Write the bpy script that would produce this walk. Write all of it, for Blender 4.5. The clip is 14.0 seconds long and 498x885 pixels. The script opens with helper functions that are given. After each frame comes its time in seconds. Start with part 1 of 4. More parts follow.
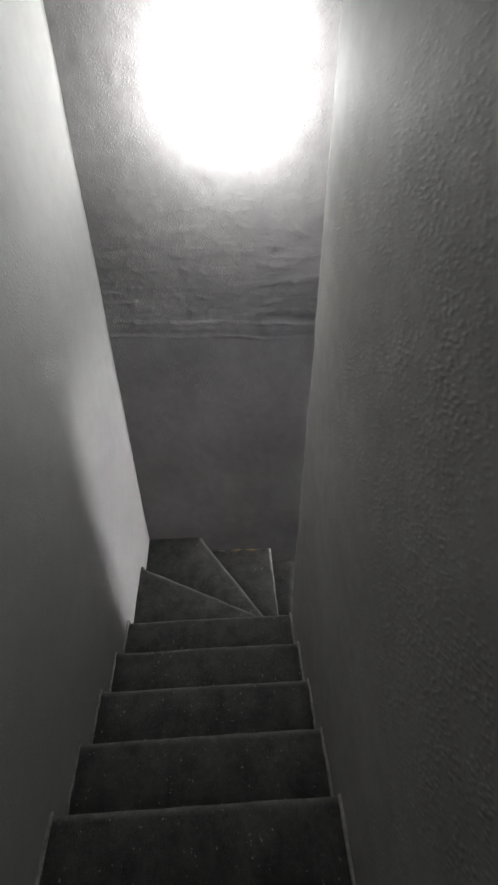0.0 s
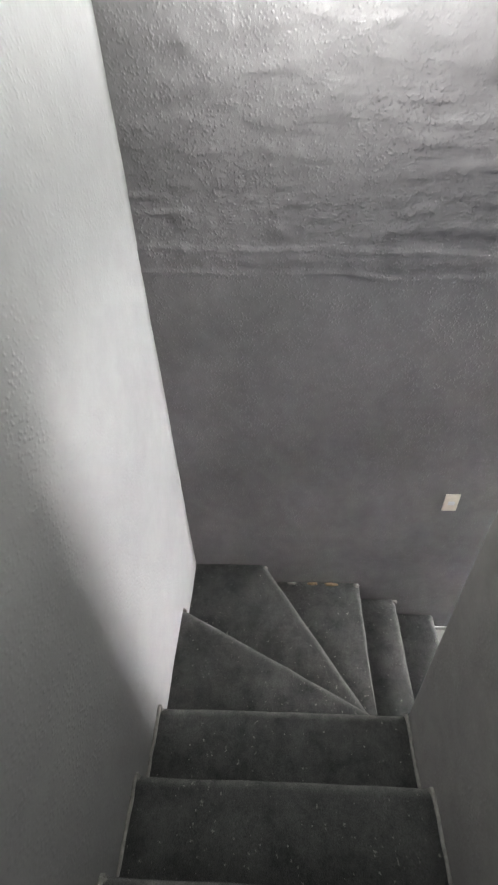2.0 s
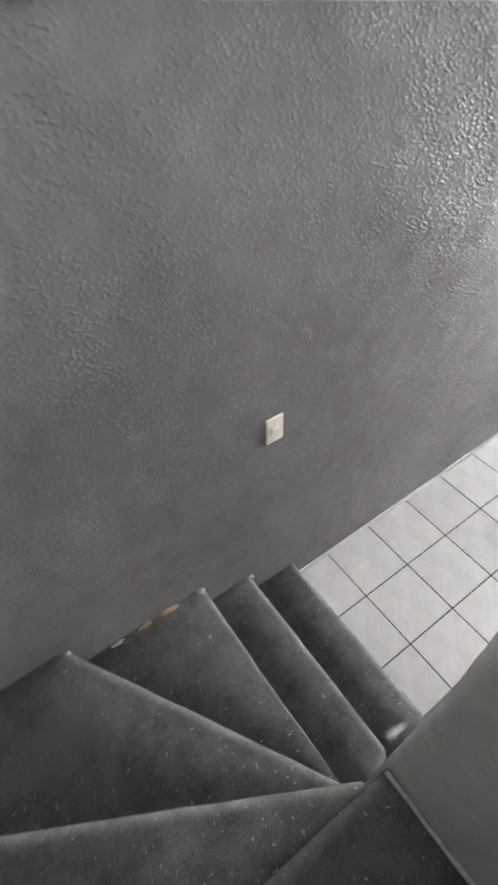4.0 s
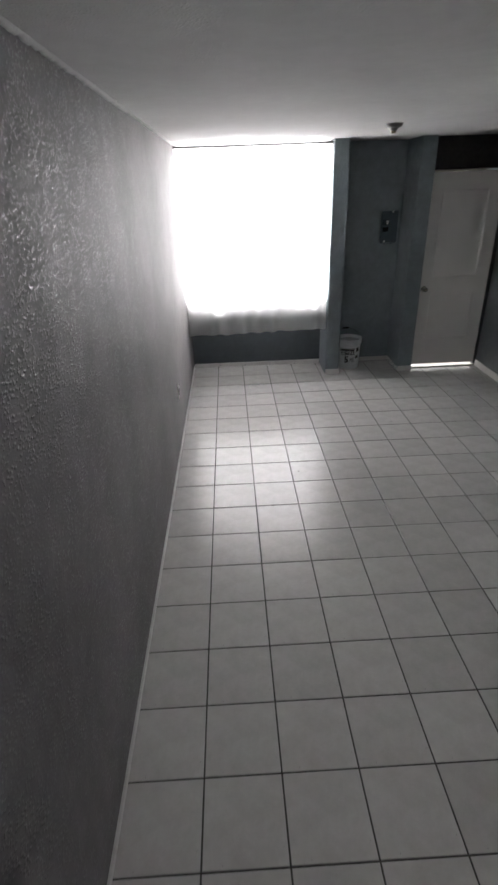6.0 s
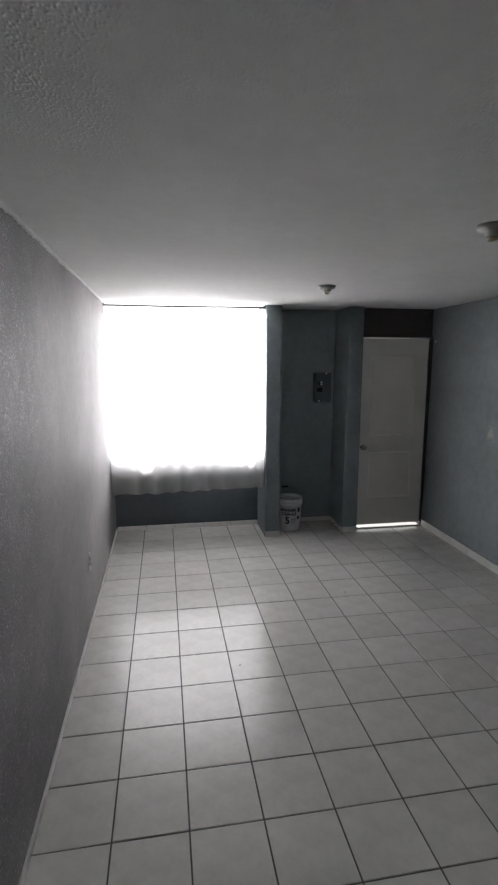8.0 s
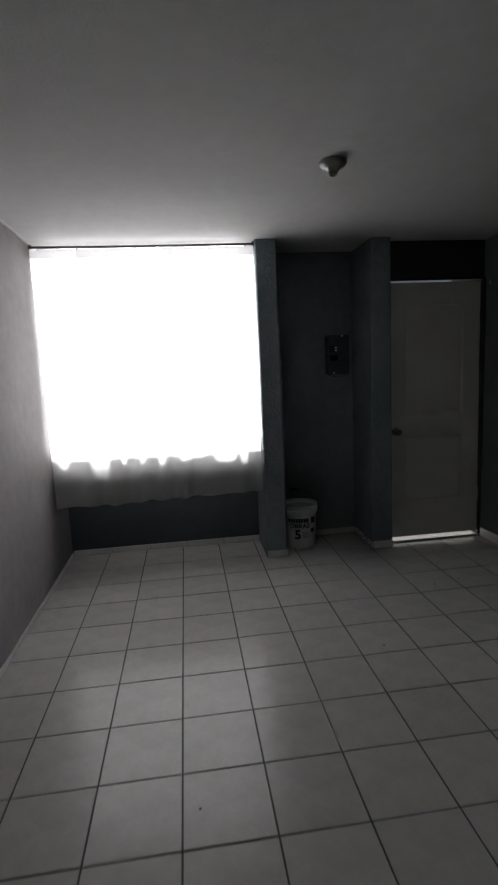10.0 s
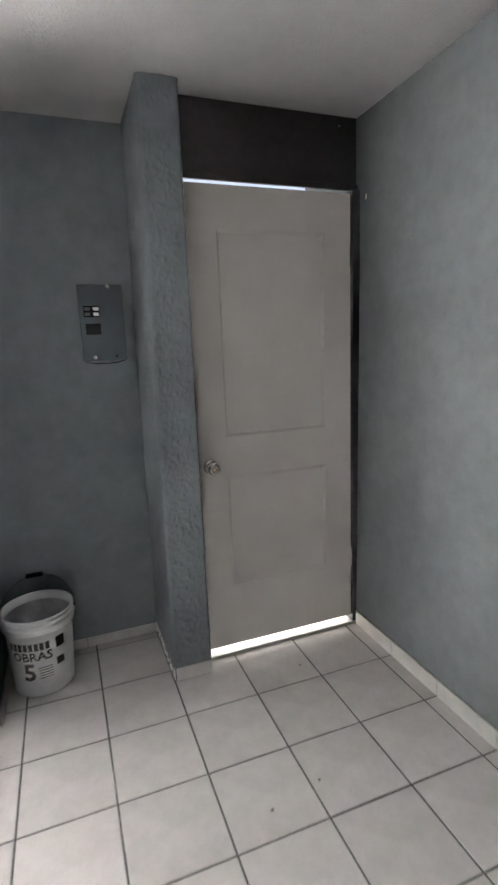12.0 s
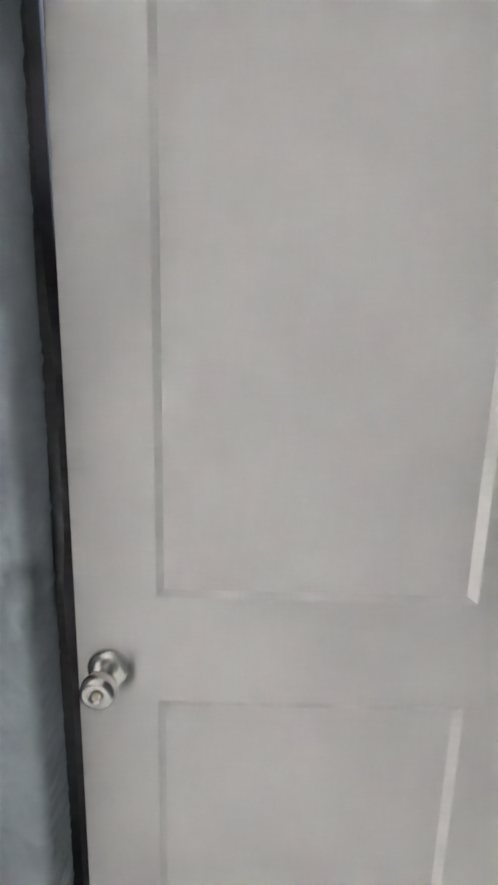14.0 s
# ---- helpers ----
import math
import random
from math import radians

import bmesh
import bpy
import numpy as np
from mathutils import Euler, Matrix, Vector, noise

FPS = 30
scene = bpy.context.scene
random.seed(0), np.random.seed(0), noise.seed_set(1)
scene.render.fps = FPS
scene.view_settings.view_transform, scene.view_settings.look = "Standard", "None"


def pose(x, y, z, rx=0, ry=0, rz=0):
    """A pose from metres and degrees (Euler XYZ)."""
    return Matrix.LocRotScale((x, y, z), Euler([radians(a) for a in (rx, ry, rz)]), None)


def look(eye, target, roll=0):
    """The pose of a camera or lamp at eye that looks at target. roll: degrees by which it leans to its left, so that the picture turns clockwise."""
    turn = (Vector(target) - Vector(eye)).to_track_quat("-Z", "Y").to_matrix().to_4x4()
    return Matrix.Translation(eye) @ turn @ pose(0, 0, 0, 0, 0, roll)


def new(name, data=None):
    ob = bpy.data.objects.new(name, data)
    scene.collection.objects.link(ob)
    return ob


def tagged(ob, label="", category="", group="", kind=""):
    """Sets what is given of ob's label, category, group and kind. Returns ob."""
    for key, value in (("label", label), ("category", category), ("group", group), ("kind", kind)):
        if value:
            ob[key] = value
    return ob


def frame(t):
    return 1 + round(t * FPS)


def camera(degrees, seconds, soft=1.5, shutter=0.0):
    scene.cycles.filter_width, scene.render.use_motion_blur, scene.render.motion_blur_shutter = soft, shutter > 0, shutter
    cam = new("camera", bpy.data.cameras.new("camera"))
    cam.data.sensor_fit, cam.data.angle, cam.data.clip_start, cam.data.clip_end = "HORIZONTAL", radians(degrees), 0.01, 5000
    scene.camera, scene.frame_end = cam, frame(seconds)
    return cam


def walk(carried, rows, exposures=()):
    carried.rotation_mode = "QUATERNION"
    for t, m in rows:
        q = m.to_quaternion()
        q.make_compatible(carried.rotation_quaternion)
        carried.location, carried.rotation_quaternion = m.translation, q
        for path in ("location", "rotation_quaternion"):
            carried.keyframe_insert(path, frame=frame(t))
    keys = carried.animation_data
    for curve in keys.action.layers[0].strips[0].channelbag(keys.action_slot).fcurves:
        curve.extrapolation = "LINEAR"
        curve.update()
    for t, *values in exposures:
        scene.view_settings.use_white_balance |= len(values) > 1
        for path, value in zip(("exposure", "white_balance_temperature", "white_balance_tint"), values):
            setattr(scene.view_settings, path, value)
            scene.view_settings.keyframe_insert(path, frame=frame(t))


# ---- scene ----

# ---------------- camera and walk ----------------
cam = camera(53.0, 14.0, 2.2, 0.3)
PATH = [
    (0, (2.586, -0.74, 3.7), (1.032, -0.659, 2.444), -0.5),
    (0.5, (2.358, -0.821, 3.587), (0.812, -0.848, 2.318), -0.0),
    (1, (2.114, -0.841, 3.423), (0.576, -1.007, 2.156), -0.6),
    (1.5, (1.889, -0.821, 3.277), (0.377, -1.006, 1.981), -2.4),
    (2, (1.686, -0.899, 3.104), (0.189, -1.024, 1.784), -3.2),
    (2.2, (1.595, -0.909, 3.036), (0.106, -1.0, 1.704), -2.9),
    (4.5, (0.808, -0.696, 2.296), (-0.086, 0.358, 0.85), -2.3),
    (5, (0.72, -0.635, 2.176), (0.129, 0.764, 0.875), -2.1),
    (5.5, (0.621, -0.577, 2.149), (0.362, 1.073, 1.048), -2.5),
    (6, (0.491, -0.518, 2.029), (0.536, 1.255, 1.105), -2.1),
    (6.5, (0.48, -0.449, 2.019), (0.637, 1.411, 1.3), -2.1),
    (7, (0.522, -0.219, 1.918), (0.76, 1.701, 1.412), -2.5),
    (7.5, (0.519, -0.069, 1.89), (0.859, 1.866, 1.517), 0.5),
    (10, (0.996, 1.343, 1.435), (1.238, 3.309, 1.157), -2.7),
    (10.5, (1.19, 1.815, 1.417), (1.589, 3.752, 1.116), -2.2),
    (11, (1.543, 2.213, 1.387), (2.152, 4.09, 1.064), -2.8),
    (11.5, (1.814, 2.648, 1.414), (2.503, 4.491, 1.058), -2.5),
    (12, (2.067, 3.072, 1.419), (2.748, 4.914, 1.041), -2.3),
    (12.5, (2.381, 3.435, 1.421), (2.958, 5.31, 1.032), -2.4),
    (13, (2.607, 3.812, 1.403), (2.972, 5.738, 1.006), -1.1),
    (13.5, (2.81, 4.147, 1.418), (2.857, 6.105, 1.012), -0.3),
    (14, (2.849, 4.422, 1.425), (2.856, 6.379, 1.01), 1.4),
]
EXPOSURES = [(0, 1.15, 6450, 9), (0.5, 1.08, 6450, 9), (1.0, 0.95, 6450, 9), (1.5, 1.55, 6450, 9), (2.2, 2.05, 6450, 9), (4.3, 2.2, 6400, 8), (5.0, 0.72, 6500, 10),
             (5.5, -0.08, 6500, 10), (6.0, -0.12, 6500, 10), (7.5, -0.15, 6450, 10), (10.0, -1.93, 6500, 9), (10.6, -1.72, 6500, 9), (11.0, -0.08, 6550, 10), (11.5, 0.35, 6700, 10),
             (12.0, 1.12, 6750, 11), (12.5, 1.87, 6700, 11), (13.0, 2.27, 6550, 10), (14.0, 2.33, 6450, 10)]
walk(cam, [(t, look(eye, target, roll)) for t, eye, target, roll in PATH], EXPOSURES)

# ---------------- plan (metres) ----------------
RIGHT = 3.365          # right wall face
CEIL = 2.372            # underside of the slab
UP = 2.55              # upper floor level
TOP = 4.9              # upper ceiling
BACK = 5.45            # face of the window wall
WELL_Y0, WELL_Y1 = -1.385, -0.408   # the flight between its two walls
WALL_END = 0.895       # end of the wall beside the flight
ROOM_Y0 = -0.258        # room face of that wall
HOLE_Y1 = 0.25         # edge of the stairwell hole in the slab
P1 = (1.555, 1.712)      # column beside the window
P2 = (2.408, 2.57)     # column beside the door
FRONT = 5.02           # face of the columns
PITCH = 0.30           # tile pitch

# ---------------- world, sun, lamps ----------------
world = bpy.data.worlds.new("sky")
scene.world = world
world.use_nodes = True
wt = world.node_tree
sky = wt.nodes.new("ShaderNodeTexSky")
sky.sky_type = "NISHITA"
sky.sun_disc = False
sky.air_density, sky.dust_density, sky.ozone_density = 0.6, 6.0, 0.4
sky.sun_elevation, sky.sun_rotation = radians(83), radians(0)
wt.nodes["Background"].inputs["Strength"].default_value = 0.15
wt.links.new(sky.outputs["Color"], wt.nodes["Background"].inputs["Color"])

sun_data = bpy.data.lights.new("sun", "SUN")
sun_data.energy, sun_data.angle, sun_data.color = 5.0, radians(0.6), (1.0, 0.95, 0.88)
sun = new("sun", sun_data)
sun.matrix_basis = look((0.3, 6.3, 12), (0, 5, 0))

win_data = bpy.data.lights.new("window_daylight", "AREA")
win_data.shape, win_data.size, win_data.size_y = "RECTANGLE", 1.5, 1.46
win_data.energy, win_data.color = 272, (0.988, 0.968, 0.985)
win_data.spread = radians(52)
win = new("window_daylight", win_data)
win.matrix_basis = look((0.78, 5.535, 1.60), (0.78, 3.0, 1.60))

gap_data = bpy.data.lights.new("door_gap_daylight", "AREA")
gap_data.shape, gap_data.size, gap_data.size_y = "RECTANGLE", 0.74, 0.028
gap_data.energy, gap_data.color = 0.24, (1.0, 0.975, 0.94)
gap = new("door_gap_daylight", gap_data)
gap.matrix_basis = look((2.967, 5.156, 0.0275), (2.967, 4.0, 0.01))

bulb_data = bpy.data.lights.new("stair_lamp_light", "AREA")
bulb_data.shape, bulb_data.size = "DISK", 0.08
bulb_data.energy, bulb_data.color = 12, (0.975, 1.0, 0.975)
stair_bulb = new("stair_lamp_light", bulb_data)
stair_bulb.matrix_basis = look((0.26, -0.67, 3.585), (0.0, -0.67, 3.60))


# ---------------- materials ----------------
def mat_base(name):
    m = bpy.data.materials.new(name)
    m.use_nodes = True
    nt = m.node_tree
    return m, nt, nt.nodes["Principled BSDF"]


def noise_node(nt, scale, detail=4.0, rough=0.6, coord="Object"):
    tc = nt.nodes.new("ShaderNodeTexCoord")
    n = nt.nodes.new("ShaderNodeTexNoise")
    n.inputs["Scale"].default_value, n.inputs["Detail"].default_value = scale, detail
    n.inputs["Roughness"].default_value = rough
    nt.links.new(tc.outputs[coord], n.inputs["Vector"])
    return n


def ramp_node(nt, src, stops):
    r = nt.nodes.new("ShaderNodeValToRGB")
    el = r.color_ramp.elements
    while len(el) < len(stops):
        el.new(0.5)
    for e, (pos, c) in zip(el, stops):
        e.position, e.color = pos, (*c, 1)
    nt.links.new(src, r.inputs["Fac"])
    return r


def shade(c, k):
    return tuple(min(1.0, v * k) for v in c)


def add_bump(nt, bsdf, src, strength, distance, prev=None):
    b = nt.nodes.new("ShaderNodeBump")
    b.inputs["Strength"].default_value, b.inputs["Distance"].default_value = strength, distance
    nt.links.new(src, b.inputs["Height"])
    if prev:
        nt.links.new(prev.outputs["Normal"], b.inputs["Normal"])
    nt.links.new(b.outputs["Normal"], bsdf.inputs["Normal"])
    return b


def plain(name, c, rough=0.5, metal=0.0, var=0.12, scale=18.0, bump=0.0):
    m, nt, b = mat_base(name)
    n = noise_node(nt, scale)
    r = ramp_node(nt, n.outputs["Fac"], [(0.3, shade(c, 1 - var)), (0.7, shade(c, 1 + var))])
    nt.links.new(r.outputs["Color"], b.inputs["Base Color"])
    b.inputs["Roughness"].default_value, b.inputs["Metallic"].default_value = rough, metal
    if bump:
        add_bump(nt, b, n.outputs["Fac"], bump, 0.002)
    return m


def plaster(name, c, rough=0.45, lump=0.6, grain=0.3, dist=0.004, spec=0.5, tint=None, blob=110, gloss=1.0, lumpy=None, wave=0.22, stain=1.0):
    """Painted hand-trowelled plaster: broad stains, trowel waves, lumps and grain."""
    m, nt, b = mat_base(name)
    wide = noise_node(nt, 1.7, 3, 0.55)
    fine = noise_node(nt, 14, 5, 0.65)
    r1 = ramp_node(nt, wide.outputs["Fac"], [(0.3, shade(c, 1 - 0.1 * stain)), (0.7, shade(tint or c, 1 + 0.08 * stain))])
    r2 = ramp_node(nt, fine.outputs["Fac"], [(0.3, (1 - 0.1 * stain,) * 3), (0.7, (1 + 0.08 * stain,) * 3)])
    mix = nt.nodes.new("ShaderNodeMix")
    mix.data_type, mix.blend_type = "RGBA", "MULTIPLY"
    mix.inputs["Factor"].default_value = 1.0
    nt.links.new(r1.outputs["Color"], mix.inputs["A"])
    nt.links.new(r2.outputs["Color"], mix.inputs["B"])
    nt.links.new(mix.outputs["Result"], b.inputs["Base Color"])
    b.inputs["Roughness"].default_value = rough
    b.inputs["Specular IOR Level"].default_value = spec
    waves = noise_node(nt, 4.0, 3, 0.5)
    tc = nt.nodes.new("ShaderNodeTexCoord")
    warp = noise_node(nt, 35, 2, 0.5)
    add = nt.nodes.new("ShaderNodeMixRGB")
    add.blend_type = "LINEAR_LIGHT"
    add.inputs["Fac"].default_value = 0.004
    nt.links.new(tc.outputs["Object"], add.inputs["Color1"])
    nt.links.new(warp.outputs["Color"], add.inputs["Color2"])
    blobs = nt.nodes.new("ShaderNodeTexVoronoi")
    blobs.feature = "SMOOTH_F1"
    blobs.inputs["Scale"].default_value = blob
    nt.links.new(add.outputs["Color"], blobs.inputs["Vector"])
    peak = ramp_node(nt, blobs.outputs["Distance"], [(0.05, (1, 1, 1)), (0.42, (0, 0, 0))])
    patch = noise_node(nt, 9, 4, 0.65)
    mask = ramp_node(nt, patch.outputs["Fac"], [(0.36, (0.30, 0.30, 0.30)), (0.58, (1, 1, 1))])
    mul = nt.nodes.new("ShaderNodeMath")
    mul.operation = "MULTIPLY"
    nt.links.new(peak.outputs["Color"], mul.inputs[0])
    nt.links.new(mask.outputs["Color"], mul.inputs[1])
    lumps = mul.outputs["Value"]
    if lumpy:
        where = nt.nodes.new("ShaderNodeSeparateXYZ")
        nt.links.new(tc.outputs["Object"], where.inputs["Vector"])
        fade = nt.nodes.new("ShaderNodeMapRange")
        for key, val in zip(("From Min", "From Max", "To Min", "To Max"), (*lumpy, 1.0, 0.12)):
            fade.inputs[key].default_value = val
        nt.links.new(where.outputs["Y"], fade.inputs["Value"])
        flat = nt.nodes.new("ShaderNodeMapRange")
        for key, val in zip(("From Min", "From Max", "To Min", "To Max"), (0.2, 1.0, 0.36, 1.0)):
            flat.inputs[key].default_value = val
        nt.links.new(where.outputs["Y"], flat.inputs["Value"])
        both = nt.nodes.new("ShaderNodeMath")
        both.operation = "MULTIPLY"
        nt.links.new(fade.outputs["Result"], both.inputs[0])
        nt.links.new(flat.outputs["Result"], both.inputs[1])
        less = nt.nodes.new("ShaderNodeMath")
        less.operation = "MULTIPLY"
        nt.links.new(lumps, less.inputs[0])
        nt.links.new(both.outputs["Value"], less.inputs[1])
        lumps = less.outputs["Value"]
    gl = nt.nodes.new("ShaderNodeMapRange")
    gl.inputs["To Min"].default_value, gl.inputs["To Max"].default_value = spec * 0.5, min(1.0, spec * gloss)
    shine = nt.nodes.new("ShaderNodeMath")
    shine.operation, shine.inputs[1].default_value = "POWER", 1.4 if lumpy else 1.0
    nt.links.new(lumps, shine.inputs[0])
    nt.links.new(shine.outputs["Value"], gl.inputs["Value"])
    nt.links.new(gl.outputs["Result"], b.inputs["Specular IOR Level"])
    if lumpy:
        dull = nt.nodes.new("ShaderNodeMapRange")
        dull.inputs["To Min"].default_value, dull.inputs["To Max"].default_value = rough, rough * 0.44
        nt.links.new(lumps, dull.inputs["Value"])
        nt.links.new(dull.outputs["Result"], b.inputs["Roughness"])
    grit = noise_node(nt, 190, 3, 0.7)
    b1 = add_bump(nt, b, waves.outputs["Fac"], wave, 0.02)
    b2 = add_bump(nt, b, lumps, lump, dist, b1)
    add_bump(nt, b, grit.outputs["Fac"], grain, 0.0015, b2)
    return m


M_WALL_L = plaster("plaster_grey", (0.154, 0.147, 0.147), 0.66, 1.0, 0.25, 0.0044, 0.11, (0.175, 0.165, 0.166), 105, 8.0, (1.9, 3.4))
M_WALL_M = plaster("plaster_grey_rough", (0.34, 0.330, 0.320), 0.7, 0.28, 0.35, 0.0032, 0.2, None, 85)
M_WALL_R = plaster("plaster_blue_grey", (0.137, 0.151, 0.156), 0.72, 0.2, 0.25, 0.0025, 0.18, None, 110, 1.0, None, 0.08)
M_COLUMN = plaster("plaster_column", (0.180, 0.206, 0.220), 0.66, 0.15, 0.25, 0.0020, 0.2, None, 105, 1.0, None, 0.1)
# wall paint darkened to hold the shade under the bright window
M_SILL_SHADE = plaster("plaster_sill_shaded", (0.058, 0.067, 0.073), 0.60, 0.2, 0.25, 0.0025, 0.3)
M_WHITE = plaster("plaster_white", (0.335, 0.329, 0.327), 0.8, 0.4, 0.3, 0.003, 0.15, (0.342, 0.338, 0.332), 80, 1.0, None, 0.07, 0.45)
M_CEIL = plaster("ceiling_texture", (0.60, 0.595, 0.59), 0.9, 0.5, 0.5, 0.0034, 0.2, None, 115, 1.0, None, 0.03, 0.4)


def tile_material():
    m, nt, b = mat_base("ceramic_tile")
    info = nt.nodes.new("ShaderNodeObjectInfo")
    fine = noise_node(nt, 9, 6, 0.7)
    tint = ramp_node(nt, info.outputs["Random"], [(0.0, (0.51, 0.497, 0.492)), (1.0, (0.575, 0.562, 0.556))])
    cloud = ramp_node(nt, fine.outputs["Fac"], [(0.32, (0.86, 0.86, 0.84)), (0.68, (1.04, 1.04, 1.03))])
    mix = nt.nodes.new("ShaderNodeMix")
    mix.data_type, mix.blend_type = "RGBA", "MULTIPLY"
    mix.inputs["Factor"].default_value = 1.0
    nt.links.new(tint.outputs["Color"], mix.inputs["A"])
    nt.links.new(cloud.outputs["Color"], mix.inputs["B"])
    nt.links.new(mix.outputs["Result"], b.inputs["Base Color"])
    dirt = noise_node(nt, 42, 2, 0.5, "Object")
    speck = ramp_node(nt, dirt.outputs["Fac"], [(0.745, (0, 0, 0)), (0.765, (0.8, 0.8, 0.8))])
    soiled = nt.nodes.new("ShaderNodeMix")
    soiled.data_type = "RGBA"
    soiled.inputs["B"].default_value = (0.10, 0.095, 0.09, 1)
    nt.links.new(speck.outputs["Color"], soiled.inputs["Factor"])
    nt.links.new(mix.outputs["Result"], soiled.inputs["A"])
    nt.links.new(soiled.outputs["Result"], b.inputs["Base Color"])
    rr = ramp_node(nt, fine.outputs["Fac"], [(0.3, (0.16, 0.16, 0.16)), (0.7, (0.27, 0.27, 0.27))])
    nt.links.new(rr.outputs["Color"], b.inputs["Roughness"])
    wav = noise_node(nt, 30, 2, 0.5)
    add_bump(nt, b, wav.outputs["Fac"], 0.12, 0.002)
    return m


M_TILE = tile_material()
M_GROUT = plain("grout", (0.072, 0.070, 0.067), 0.9, 0, 0.25, 60, 0.4)
M_BASE = plain("baseboard_tile", (0.56, 0.55, 0.53), 0.3, 0, 0.08, 12)


def carpet_material():
    m, nt, b = mat_base("worn_carpet")
    wide = noise_node(nt, 9, 8, 0.8)
    col = ramp_node(nt, wide.outputs["Fac"], [(0.34, (0.064, 0.065, 0.064)), (0.66, (0.150, 0.149, 0.145))])
    lint = noise_node(nt, 62, 2, 0.6)
    spots = ramp_node(nt, lint.outputs["Fac"], [(0.685, (0, 0, 0)), (0.715, (1, 1, 1))])
    mix = nt.nodes.new("ShaderNodeMix")
    mix.data_type = "RGBA"
    nt.links.new(spots.outputs["Color"], mix.inputs["Factor"])
    nt.links.new(col.outputs["Color"], mix.inputs["A"])
    mix.inputs["B"].default_value = (0.34, 0.33, 0.31, 1)
    fuzz = noise_node(nt, 330, 3, 0.8)
    fz = ramp_node(nt, fuzz.outputs["Fac"], [(0.3, (0.45, 0.45, 0.45)), (0.7, (1.5, 1.5, 1.5))])
    mul = nt.nodes.new("ShaderNodeMix")
    mul.data_type, mul.blend_type = "RGBA", "MULTIPLY"
    mul.inputs["Factor"].default_value = 1.0
    wear = nt.nodes.new("ShaderNodeAttribute")
    wear.attribute_name = "wear"
    rub = noise_node(nt, 16, 5, 0.7)
    rubbed = ramp_node(nt, rub.outputs["Fac"], [(0.32, (0.15, 0.15, 0.15)), (0.62, (0.85, 0.85, 0.85))])
    amount = nt.nodes.new("ShaderNodeMath")
    amount.operation = "MULTIPLY"
    nt.links.new(wear.outputs["Fac"], amount.inputs[0])
    nt.links.new(rubbed.outputs["Color"], amount.inputs[1])
    pale = nt.nodes.new("ShaderNodeMix")
    pale.data_type = "RGBA"
    nt.links.new(amount.outputs["Value"], pale.inputs["Factor"])
    nt.links.new(mix.outputs["Result"], pale.inputs["A"])
    pale.inputs["B"].default_value = (0.30, 0.295, 0.275, 1)
    nt.links.new(pale.outputs["Result"], mul.inputs["A"])
    nt.links.new(fz.outputs["Color"], mul.inputs["B"])
    nt.links.new(mul.outputs["Result"], b.inputs["Base Color"])
    b.inputs["Roughness"].default_value = 0.95
    b.inputs["Specular IOR Level"].default_value = 0.05
    b.inputs["Sheen Weight"].default_value = 0.04
    b.inputs["Sheen Roughness"].default_value = 0.5
    pile = noise_node(nt, 300, 5, 0.85)
    add_bump(nt, b, pile.outputs["Fac"], 1.0, 0.008)
    return m


M_CARPET = carpet_material()
M_FOAM = plain("torn_backing", (0.30, 0.21, 0.13), 0.9, 0, 0.4, 70, 0.6)
M_EDGE = plain("pale_glue_edge", (0.22, 0.21, 0.195), 0.85, 0, 0.3, 50, 0.6)
M_DOOR = plain("door_paint", (0.70, 0.67, 0.645), 0.42, 0, 0.03, 5, 0.05)
M_DARK = plain("dark_frame_paint", (0.035, 0.033, 0.036), 0.5, 0, 0.3, 25, 0.3)
M_TRANSOM = plain("dark_board", (0.022, 0.016, 0.019), 0.55, 0, 0.35, 30, 0.3)
M_CHROME = plain("brushed_nickel", (0.55, 0.53, 0.50), 0.25, 1.0, 0.06, 30)
M_ALU = plain("aluminium", (0.6, 0.6, 0.6), 0.4, 1.0, 0.05, 20)
M_ROD = plain("dark_steel_rod", (0.06, 0.06, 0.06), 0.4, 0.8, 0.15, 30)
M_PLATE = plain("ivory_plastic", (0.72, 0.66, 0.55), 0.4, 0, 0.06, 30)
M_PLATE_W = plain("white_plastic", (0.75, 0.75, 0.73), 0.35, 0, 0.04, 30)
M_BLACK = plain("black_plastic", (0.005, 0.005, 0.005), 0.65, 0, 0.2, 30)
M_BLACK.node_tree.nodes["Principled BSDF"].inputs["Specular IOR Level"].default_value = 0.15
M_BOX = plain("grey_enamel_box", (0.036, 0.050, 0.058), 0.45, 0, 0.1, 14, 0.05)
M_PAIL = plain("white_pail_plastic", (0.74, 0.76, 0.77), 0.38, 0, 0.08, 10)
# greyer and more mottled than the pail's outside
M_PAIL_IN = plain("darker_pail_inside", (0.45, 0.47, 0.48), 0.6, 0, 0.25, 14)
M_INK = plain("black_print", (0.012, 0.012, 0.013), 0.45, 0, 0.2, 40)
M_PORC = plain("porcelain", (0.20, 0.197, 0.19), 0.3, 0, 0.08, 20)
M_BRASS = plain("socket_metal", (0.35, 0.3, 0.22), 0.4, 1, 0.15, 40)
M_CRUMB = plain("plaster_crumb", (0.17, 0.16, 0.15), 0.9, 0, 0.2, 200)
M_GROUND = plain("pale_concrete", (0.42, 0.41, 0.39), 0.9, 0, 0.15, 3, 0.3)


